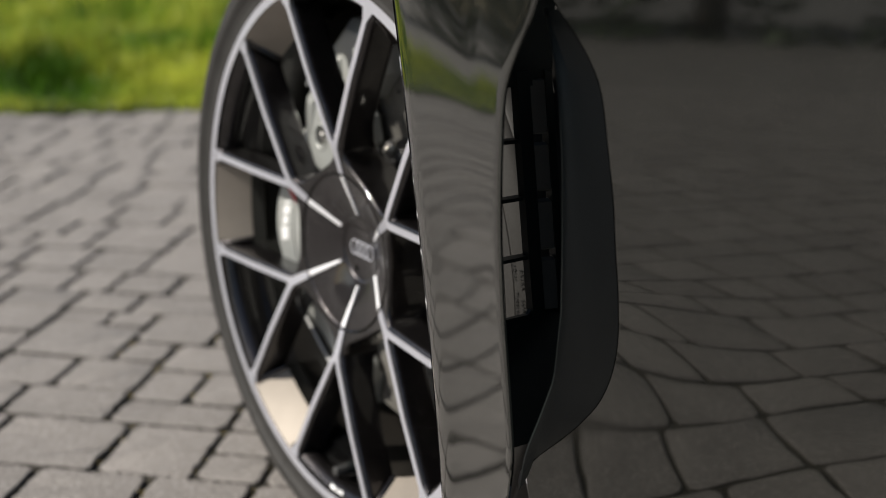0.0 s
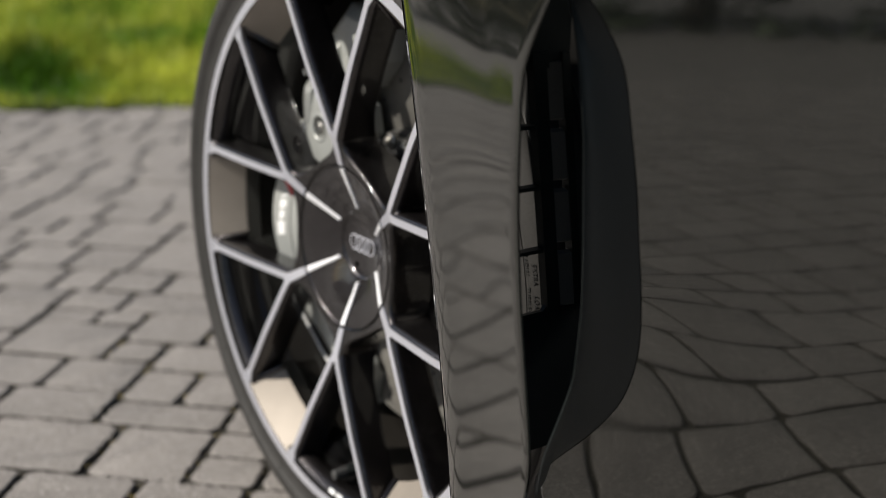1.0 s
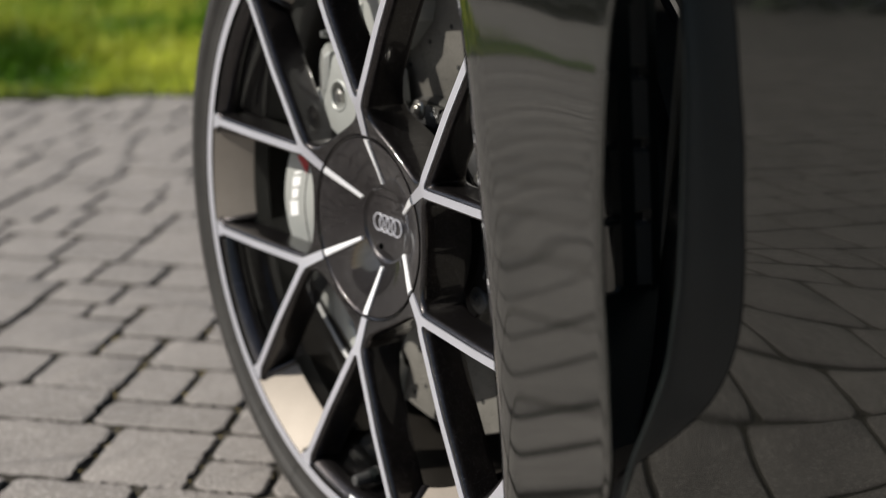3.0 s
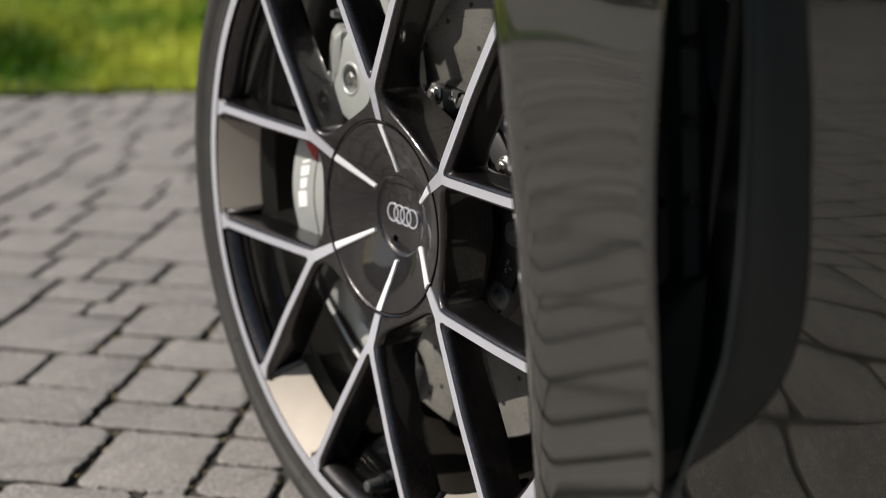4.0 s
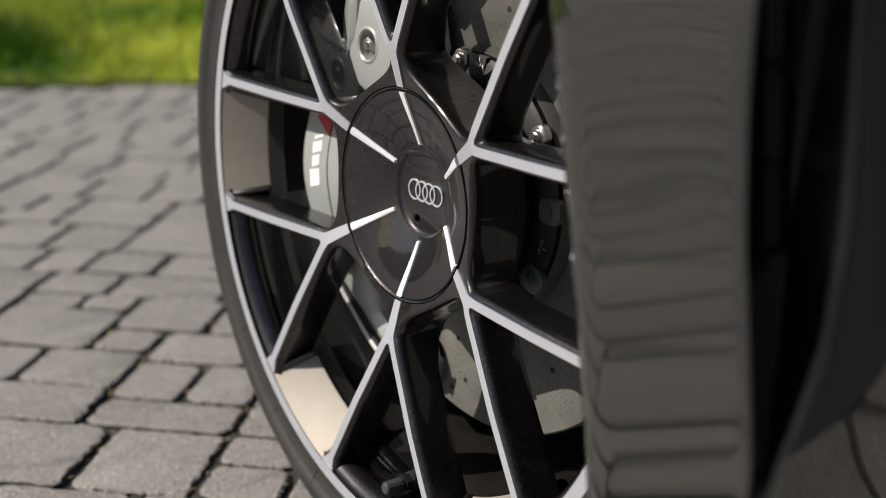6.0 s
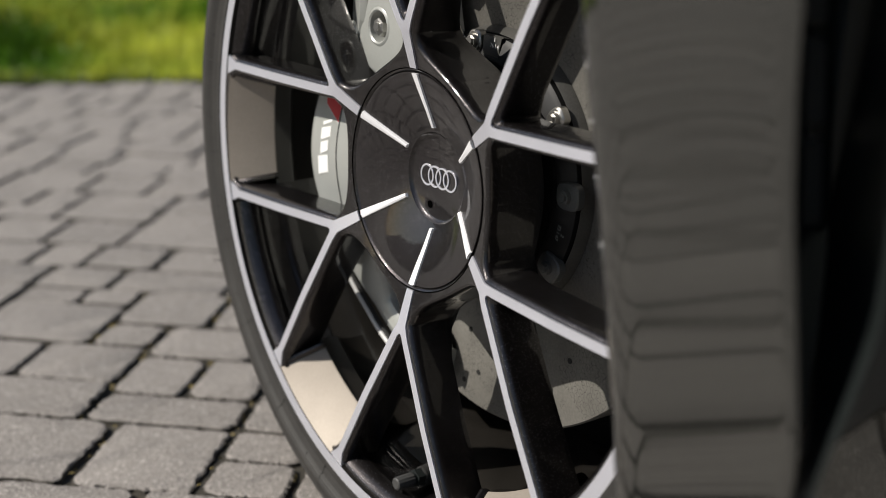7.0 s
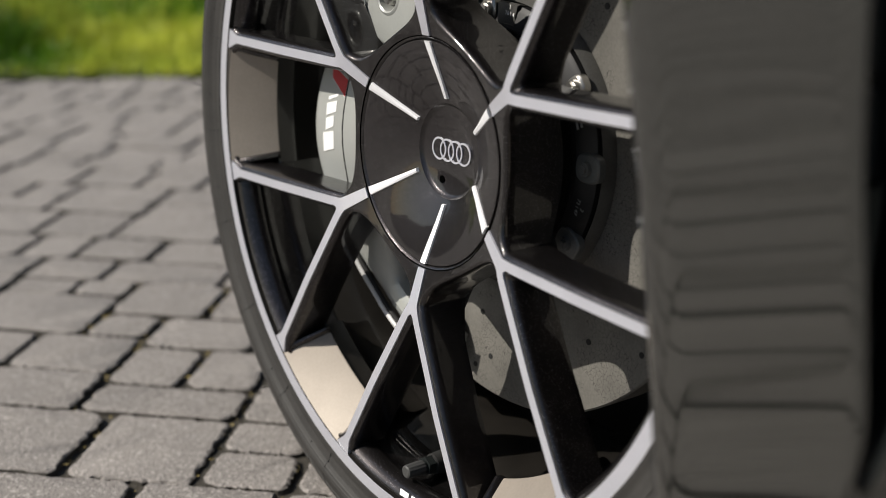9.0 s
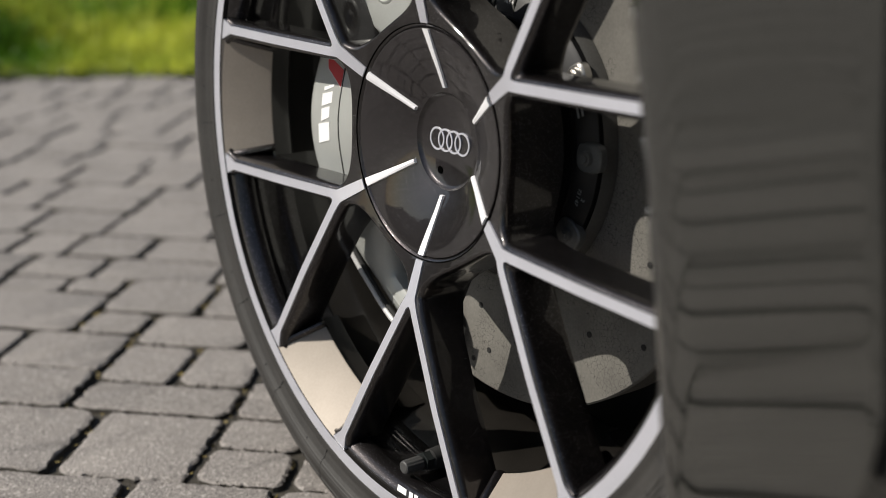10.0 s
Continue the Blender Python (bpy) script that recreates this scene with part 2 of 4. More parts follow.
def stone_mesh(w, h, rng, fine=False):
    """A paving stone with worn, crumbled edges and uneven corners, centred, top at 0, as rings of points."""
    corner = [rng.uniform(.006, .017) for _ in range(4)]
    shape = []
    for q, (sx, sy, flip) in enumerate(((1, -1, 0), (1, 1, 1), (-1, 1, 0), (-1, -1, 1))):
        k = corner[q]
        x, y = w / 2, h / 2
        steps = (.0, .1, .2, .3, .4, .5, .6, .7, .8, .9)
        cut = [(a, 1) for a in steps] if fine else [(.2, 1)]
        p = [(sx * (x - k) * a, sy * y) for a, _ in cut] + [(sx * (x - k), sy * y), (sx * (x - k * .3), sy * (y - k * .3)), (sx * x, sy * (y - k))]
        p += [(sx * x, sy * (y - k) * a) for a in (steps[:0:-1] if fine else (.2,))]
        if fine and flip == 0:
            p = p[1:]
        if fine and q in (1, 3):
            p = p + [(sx * x, 0)] if q == 1 else p + [(sx * x, 0)]
        shape += p[::-1] if flip else p
    amp = .0017 if fine else .0022
    wob = [(rng.uniform(-amp, amp), rng.uniform(-amp, amp)) for _ in shape]
    rings = []
    for inset, z in ((0.0, -0.05), (0.0, -0.008), (0.0012, -0.0022), (0.0036, 0.0)):
        fx, fy = 1 - 2 * inset / w, 1 - 2 * inset / h
        e = (.0011 if fine else .0007) if z > -.004 else 0
        rings.append([((px + a) * fx + rng.uniform(-e, e), (py + b) * fy + rng.uniform(-e, e), z + (rng.uniform(-.0008, 0) if z > -.001 else 0)) for (px, py), (a, b) in zip(shape, wob)])
    return rings


def stones():
    """The stones as (centre along E1, along E2, width, depth)."""
    near = (
        (-.024, .126, (-.66, -.54, -.42, -.264, -.125, 0)),
        (.126, .275, (-.66, -.53, -.35, -.214)), (.126, .202, (-.214, -.12)), (.202, .275, (-.214, -.12)), (.126, .275, (-.12, 0)),
        (.275, .382, (-.66, -.56, -.395)), (.382, .501, (-.66, -.53, -.395)), (.275, .354, (-.395, -.214)),
        (.354, .474, (-.395, -.303, -.214)), (.275, .380, (-.214, -.09, 0)), (.380, .474, (-.214, -.09, 0)),
        (.501, .652, (-.66, -.479)), (.501, .583, (-.479, -.395)), (.474, .583, (-.395, -.25, -.1, 0)),
        (.583, .72, (-.479, -.345, -.2, -.08, 0)), (.652, .72, (-.66, -.562, -.479)),
    )
    out = []
    for b0, b1, cuts in near:
        for a0, a1 in zip(cuts, cuts[1:]):
            out.append((a0, a1, b0, b1))
    rng = random.Random(5)
    breaks = [-.024, .126, .275, .382, .501, .60, .72]
    heights = (.15, .105, .12, .15, .085, .12)
    while breaks[-1] < 5.2:
        breaks.append(breaks[-1] + heights[len(breaks) % 6])
    while breaks[0] > -5.0:
        breaks.insert(0, breaks[0] - heights[len(breaks) % 6])
    for b0, b1 in zip(breaks, breaks[1:]):
        inside = -.03 < b0 < .715
        for lo, hi in (((-5.0, -.66), (0.0, 5.0)) if inside else ((-5.0, 5.0),)):
            a = lo
            while a < hi - .01:
                n = rng.choice((.09, .12, .135, .16, .18))
                if hi - (a + n) < .08:
                    n = hi - a
                out.append((a, a + n, b0, b1))
                a += n
    return out


def build_paving():
    rng = random.Random(3)
    near, far = [], []
    for a0, a1, b0, b1 in stones():
        c = E1 * ((a0 + a1) / 2) + E2 * ((b0 + b1) / 2)
        if (c - EDGE_AT).dot(EDGE_OUT) > -0.02 or c.length > 5.2:
            continue
        (near if (c - Vector((0.0, 0.75))).length < 0.80 else far).append((c, a1 - a0, b1 - b0))
    near.sort(key=lambda s: (s[0] - Vector((-0.05, 0.5))).length)
    far += near[300:]
    near = near[:300]
    base = new("paving")
    tagged(base, "grey concrete paving stones of mixed sizes laid in rows", "paving", kind="structure")
    turn = math.atan2(E1.y, E1.x)

    def faces(k, n):
        f = []
        for r in range(3):
            for i in range(n):
                j = (i + 1) % n
                f.append((k + r * n + i, k + r * n + j, k + r * n + n + j, k + r * n + n + i))
        f.append(tuple(k + 3 * n + i for i in range(n)))
        return f

    meshes = {}
    for c, w, h in near:
        key = (round(w, 3), round(h, 3), rng.randrange(2))
        if key not in meshes:
            me = bpy.data.meshes.new("paving_stone")
            rings = stone_mesh(w - .0088, h - .0045, rng, True)
            me.from_pydata([p for ring in rings for p in ring], [], faces(0, len(rings[0])))
            me.materials.append(STONE)
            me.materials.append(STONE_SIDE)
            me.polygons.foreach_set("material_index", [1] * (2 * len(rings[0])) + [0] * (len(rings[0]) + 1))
            me.shade_smooth()
            me.set_sharp_from_angle(angle=radians(28))
            meshes[key] = me
        ob = new("paving_stone", meshes[key])
        ob.parent = base
        ob.location = (c.x, c.y, rng.uniform(-.003, .0))
        ob.rotation_euler = (rng.uniform(-.008, .008), rng.uniform(-.008, .008), turn + rng.uniform(-.012, .012))
    verts, fs, slots = [], [], []
    for c, w, h in far:
        gaps = (.0085, .0024) if c.y > 0 and c.x > -.12 else (.0060, .0035) if c.y < -.3 else (.0100, .0065)
        rings = stone_mesh(w - gaps[0], h - gaps[1], rng)
        k = len(verts)
        dz, ta, tb = rng.uniform(-.003, 0), rng.uniform(-.01, .01), rng.uniform(-.01, .01)
        for ring in rings:
            for px, py, pz in ring:
                q = c + E1 * px + E2 * py
                verts.append((q.x, q.y, pz + dz + ta * px + tb * py))
        fs += faces(k, len(rings[0]))
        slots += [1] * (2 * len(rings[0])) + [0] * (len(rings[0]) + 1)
    me = bpy.data.meshes.new("paving_rest")
    me.from_pydata(verts, [], fs)
    me.materials.append(STONE)
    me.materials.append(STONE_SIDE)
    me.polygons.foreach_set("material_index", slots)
    me.shade_smooth()
    me.set_sharp_from_angle(angle=radians(28))
    rest = new("paving_rest", me)
    rest.parent = base
    tagged(rest, kind="stuff")
    # plain paving beyond
    bm = bmesh.new()
    radii = (5.0, 6.5, 9, 13, 20, 35, 60)
    steps = 96
    for r0, r1 in zip(radii, radii[1:]):
        for i in range(steps):
            quad = []
            for r, k in ((r0, i), (r0, i + 1), (r1, i + 1), (r1, i)):
                a = 2 * math.pi * k / steps
                p = Vector((math.cos(a) * r, math.sin(a) * r))
                over = (p - EDGE_AT).dot(EDGE_OUT)
                quad.append(p - EDGE_OUT * max(0.0, over))
            if (quad[0] - quad[2]).length > .05 and (quad[1] - quad[3]).length > .05 and sum((q - EDGE_AT).dot(EDGE_OUT) for q in quad) < -.01:
                bm.faces.new([bm.verts.new((q.x, q.y, -0.006)) for q in quad])
    for j in range(12):
        quad = [EDGE_AT + EDGE_WAY * a + EDGE_OUT * d for d, a in ((j, -40), (j, lawn_left(j) + .05), (j + 1, lawn_left(j + 1) + .05), (j + 1, -40))]
        bm.faces.new([bm.verts.new((q.x, q.y, -0.005)) for q in quad])
    part("paving_far", bm, STONE_FAR, base)


STONE_FAR = mat("distant paving", (0.205, 0.19, 0.176), 0.85, grain=0.2, grain_scale=30, stain=0.15, stain_scale=3)


def build_debris():
    """Dry bits and moss caught in the joints."""
    rng = random.Random(21)
    verts, fs = [], []
    lines = [(-.35, .126, .275), (-.216, .126, .36), (-.395, .275, .58), (-.303, .36, .474), (-.479, .5, .72), (-.345, .59, .72), (-.264, -.02, .12), (-.125, 0, .2)]
    for _ in range(130):
        a, b0, b1 = rng.choice(lines)
        q = E1 * (a + rng.gauss(0, .002)) + E2 * rng.uniform(b0, b1)
        u = Vector((rng.gauss(0, 1), rng.gauss(0, 1), rng.gauss(0, .4))).normalized() * rng.uniform(.001, .0045)
        w = u.orthogonal().normalized() * rng.uniform(.0006, .002)
        p = Vector((q.x, q.y, rng.uniform(-.0075, -.003)))
        k = len(verts)
        verts += [p - u, p + w, p + u, p - w]
        fs.append((k, k + 1, k + 2, k + 3))
    me = bpy.data.meshes.new("joint_debris")
    me.from_pydata([tuple(v) for v in verts], [], fs)
    me.materials.append(STRAW)
    tagged(new("joint_debris", me), "dry yellow bits and moss in the paving joints", "debris", kind="stuff")


STRAW = mat("dry straw and moss", (0.22, 0.17, 0.06), 0.9, random_tint=0.4)


def build_grass():
    rng = np.random.default_rng(11)
    pts = []
    for a0, a1, d0, d1, count in ((-1.2, 2.2, 0.0, 1.2, 16000), (-1.6, 4.0, 1.2, 5.0, 22000), (-3.8, -1.2, 0.0, 5.0, 8000), (2.2, 6, 0, 4, 5000)):
        a = rng.uniform(a0, a1, count)
        d = rng.uniform(d0, d1, count)
        pts.append(np.stack([a, d], 1))
    pts = np.concatenate(pts)
    pts = pts[pts[:, 0] > lawn_left(pts[:, 1])]
    n = len(pts)
    base = np.array(EDGE_AT)[None] + pts[:, :1] * np.array(EDGE_WAY) + pts[:, 1:] * np.array(EDGE_OUT)
    tuft = np.array([noise.noise((x * 1.7, y * 1.7, 3.0)) for x, y in base])
    h = rng.uniform(.05, .14, n) * (1 + 1.0 * np.clip(tuft, -.5, 1)) * np.clip(.5 + pts[:, 1] * .7, .5, 1.3)
    ang = rng.uniform(0, 2 * np.pi, n)
    lean = rng.uniform(0, .8, n) * h
    la = rng.uniform(0, 2 * np.pi, n)
    w = rng.uniform(.003, .007, n)
    z0 = .004 + .05 * np.minimum(pts[:, 1], 1) - .01
    side = np.stack([np.cos(ang) * w, np.sin(ang) * w, np.zeros(n)], 1)
    b = np.concatenate([base, z0[:, None]], 1)
    mid = b + np.stack([np.cos(la) * lean * .3, np.sin(la) * lean * .3, h * .6], 1)
    tip = b + np.stack([np.cos(la) * lean, np.sin(la) * lean, h], 1)
    v = np.stack([b - side, b + side, mid + side * .7, mid - side * .7, tip], 1).reshape(-1, 3)
    k = np.arange(n)[:, None] * 5
    quads = (k + np.array([0, 1, 2, 3])).tolist()
    tris = (k + np.array([3, 2, 4])).tolist()
    me = bpy.data.meshes.new("grass")
    me.from_pydata(v.tolist(), [], quads + tris)
    me.materials.append(GRASS)
    tagged(new("grass", me), "bright green sunlit long grass at the paving's edge", "grass", kind="stuff")


def make_tree(name, at, height, seed):
    rng = random.Random(seed)
    tree = new(name)
    tree.location = at
    bm = bmesh.new()
    tube(bm, (0, 0, -.2), (0.1, 0, height * .45), .16, .10, 10)
    limbs = []
    for i in range(7):
        a = rng.uniform(0, 6.28)
        r = rng.uniform(.25, .42) * height * .5
        top = (math.cos(a) * r, math.sin(a) * r, height * rng.uniform(.2, .9))
        tube(bm, (0.05, 0, height * rng.uniform(.15, .42)), top, .06, .02, 7)
        limbs.append(top)
    part("trunk", bm, BARK, tree)
    verts, fs = [], []
    for _ in range(1500):
        c = rng.choice(limbs)
        s = height * .19
        p = Vector((c[0] + rng.gauss(0, s), c[1] + rng.gauss(0, s), max(.1, c[2] + rng.gauss(0, s * 1.5))))
        u = Vector((rng.gauss(0, 1), rng.gauss(0, 1), rng.gauss(0, 1))).normalized()
        w = u.orthogonal().normalized()
        q = rng.uniform(.07, .17)
        k = len(verts)
        verts += [p - u * q, p + w * q * .5, p + u * q, p - w * q * .5]
        fs.append((k, k + 1, k + 2, k + 3))
    me = bpy.data.meshes.new("crown")
    me.from_pydata([tuple(v) for v in verts], [], fs)
    me.materials.append(LEAF)
    crown = new("crown", me)
    crown.parent = tree
    return tagged(tree, "dark green leafy tree behind the grass", "tree", "trees round the paving")


def build_hedge():
    """A tall clipped hedge along the far side of the paving."""
    rng = np.random.default_rng(5)
    hedge = new("hedge")
    p = EDGE_AT + EDGE_WAY * -35 + EDGE_OUT * 5.5
    hedge.location = (p.x, p.y, 0)
    length, height, depth = 29.0, 3.0, 0.9
    bm = bmesh.new()
    for i in range(40):
        q = EDGE_WAY * (length * (i + .5) / 40) + EDGE_OUT * (depth * .5)
        tube(bm, (q.x, q.y, -.1), (q.x + .1 * math.sin(i), q.y, height * .9), .05, .015, 7)
    part("stems", bm, BARK, hedge)
    n = 16000
    a = rng.uniform(0, length, n)
    z = rng.uniform(.02, height, n) + .12 * np.sin(a * 1.3)
    d = np.where(rng.random(n) < .7, rng.normal(.06, .07, n), rng.uniform(0, depth, n))
    c = a[:, None] * np.array(EDGE_WAY) + d[:, None] * np.array(EDGE_OUT)
    c = np.concatenate([c, z[:, None]], 1)
    u = rng.normal(size=(n, 3))
    u /= np.linalg.norm(u, axis=1)[:, None]
    w = np.cross(u, rng.normal(size=(n, 3)))
    w /= np.linalg.norm(w, axis=1)[:, None]
    q = rng.uniform(.07, .16, n)[:, None]
    v = np.stack([c - u * q, c + w * q * .6, c + u * q, c - w * q * .6], 1).reshape(-1, 3)
    me = bpy.data.meshes.new("leaves")
    me.from_pydata(v.tolist(), [], np.arange(4 * n).reshape(-1, 4).tolist())
    me.materials.append(LEAF)
    new("leaves", me).parent = hedge
    tagged(hedge, "tall dark green clipped hedge beyond the paving", "hedge")


def build_trees():
    build_hedge()
    k = 0
    for a, d in ((-9.5, 13), (-7, 12), (-4, 13), (-1.0, 12), (2.5, 11.5), (6, 10), (9, 9)):
        p = EDGE_AT + EDGE_WAY * a + EDGE_OUT * d
        make_tree("tree", (p.x, p.y, 0.05), 5.0 + math.sin(a * 3), k)
        k += 1
    for x, y in ((-9, -9), (-5.5, -11), (-2, -10), (1.5, -11.5), (5, -10), (-11.5, -5), (-12, -1)):
        make_tree("tree", (x, y, 0.0), 5.0 + math.sin(k), k)
        k += 1


# ---------------------------------------------------------------- car
def face_x(r):
    """Depth of the spokes' bright face at a radius."""
    return float(np.interp(r, FACE_R, FACE_X))


FACE_R = np.linspace(0.0, 0.36, 721)
FACE_X = np.convolve(np.pad(np.interp(FACE_R, (0.03, 0.0414, 0.086, 0.125, 0.20, 0.285), (0.042, 0.0405, 0.0205, 0.0095, 0.0035, 0.0005)), 24, mode="edge"), np.hanning(49) / np.hanning(49).sum(), mode="valid")


ARM, FORK, STEM_IN, ARM_OUT = 17.4, 0.116, 0.0900, 0.2862


def fill(bm, verts, flat):
    """Closes an outline, given also flat, with triangles."""
    for tri in tessellate_polygon([[Vector((p.x, p.y, 0)) for p in flat]]):
        bm.faces.new([verts[i] for i in tri])


def fillet(pts, radii, steps=5):
    """Rounds the corners of an outline; every rounded corner gets the same number of points."""
    out = []
    n = len(pts)
    for i in range(n):
        p, r = pts[i], radii[i]
        if not r:
            out.append(p)
            continue
        a, b = pts[i - 1] - p, pts[(i + 1) % n] - p
        da, db = a.normalized(), b.normalized()
        half = math.acos(max(-1, min(1, da.dot(db)))) / 2
        cut = min(r / math.tan(half), a.length * .48, b.length * .48)
        q0, q1 = p + da * cut, p + db * cut
        for k in range(steps + 1):
            t = k / steps
            out.append(q0 * (1 - t) ** 2 + p * (2 * t * (1 - t)) + q1 * t * t)
    return out


def spoke_outline(offset, body, flare=0.0, foot=1.0):
    """Outline of one Y-shaped spoke in its own plane: x along the spoke, y across, counter-clockwise.
    foot: how much its arms widen where they meet the rim."""
    half_stem, half_arm = .0054, .0036
    r_out = ARM_OUT - (.002 if body else 0)
    end = Vector((r_out * math.cos(radians(ARM)), r_out * math.sin(radians(ARM))))
    root = Vector((FORK, 0))
    way = (end - root).normalized()
    nrm = Vector((-way.y, way.x))
    crotch = Vector((root.x + half_arm / math.sin(math.atan2(way.y, way.x)), 0))
    shoulder = root + nrm * half_arm
    shoulder = shoulder + way * max((half_stem - shoulder.y) / way.y, -.02)
    near = end - way * .014
    wide = half_arm + .006 * foot
    up = [(near - nrm * half_arm, .010), (end - nrm * wide, 0), (end + nrm * wide, 0), (near + nrm * half_arm, .010), (shoulder, .006)]
    if body:
        bay = (Vector((.1125 + .003 * flare, .0064 + .0008 * flare)), Vector((.100 + .002 * flare, .0088 + .001 * flare)), Vector((.0925, .0270)), Vector((.0811, .0468)))
        for i in range(13):
            t = i / 12
            up.append((bay[0] * (1 - t) ** 3 + bay[1] * (3 * t * (1 - t) ** 2) + bay[2] * (3 * t * t * (1 - t)) + bay[3] * t ** 3, 0))
        up += [(Vector((math.cos(radians(36)), math.sin(radians(36)))) * .0932, 0)]
        up += [(Vector((math.cos(radians(a)), math.sin(radians(a)))) * (.0899 - offset * .2), 0) for a in (36, 28, 19, 10, 2)]
    else:
        up += [(Vector((STEM_IN, half_stem * .8)), 0)]
    low = [(Vector((p.x, -p.y)), r) for p, r in up]
    ring = [(crotch, .0035)] + up + low[::-1]
    pts = offset_outline([p for p, _ in ring], offset)
    return fillet(pts, [r for _, r in ring])


def cuts_of(pts):
    """Into how many pieces each edge of an outline is cut, so that it can follow a curved face."""
    return [max(1, math.ceil((pts[(i + 1) % len(pts)] - p).length / .008)) for i, p in enumerate(pts)]


def dense(pts, cuts):
    return [p.lerp(pts[(i + 1) % len(pts)], k / n) for i, (p, n) in enumerate(zip(pts, cuts)) for k in range(n)]


def curved_top(pts, place):
    """A filled outline, cut across in narrow strips and laid on a curved face by place(u, v)."""
    bm = bmesh.new()
    vs = [bm.verts.new((p.x, p.y, 0)) for p in pts]
    bmesh.ops.triangle_fill(bm, edges=[bm.edges.new((p, q)) for p, q in zip(vs, vs[1:] + vs[:1])], use_beauty=True, normal=(0, 0, 1))
    u, last = .084, max(p.x for p in pts)
    while u < last:
        bmesh.ops.bisect_plane(bm, geom=bm.verts[:] + bm.edges[:] + bm.faces[:], dist=1e-6, plane_co=(u, 0, 0), plane_no=(1, 0, 0))
        u += .004 if u < .13 else .01
    bmesh.ops.remove_doubles(bm, verts=bm.verts, dist=2e-5)
    bmesh.ops.dissolve_degenerate(bm, edges=bm.edges, dist=2e-5)
    for v in bm.verts:
        v.co = place(v.co.x, v.co.y)
    return bm


def spoke_depth(r):
    """How much deeper the spokes are towards the hub."""
    return float(np.interp(r, (.095, .115, .15), (1.55, 1.25, 1.0)))


def in_wheel(u, v, theta, x):
    a = radians(theta)
    y, z = v * math.cos(a) + u * math.sin(a), u * math.cos(a) - v * math.sin(a)
    return Vector((x, -y, HUB + z))


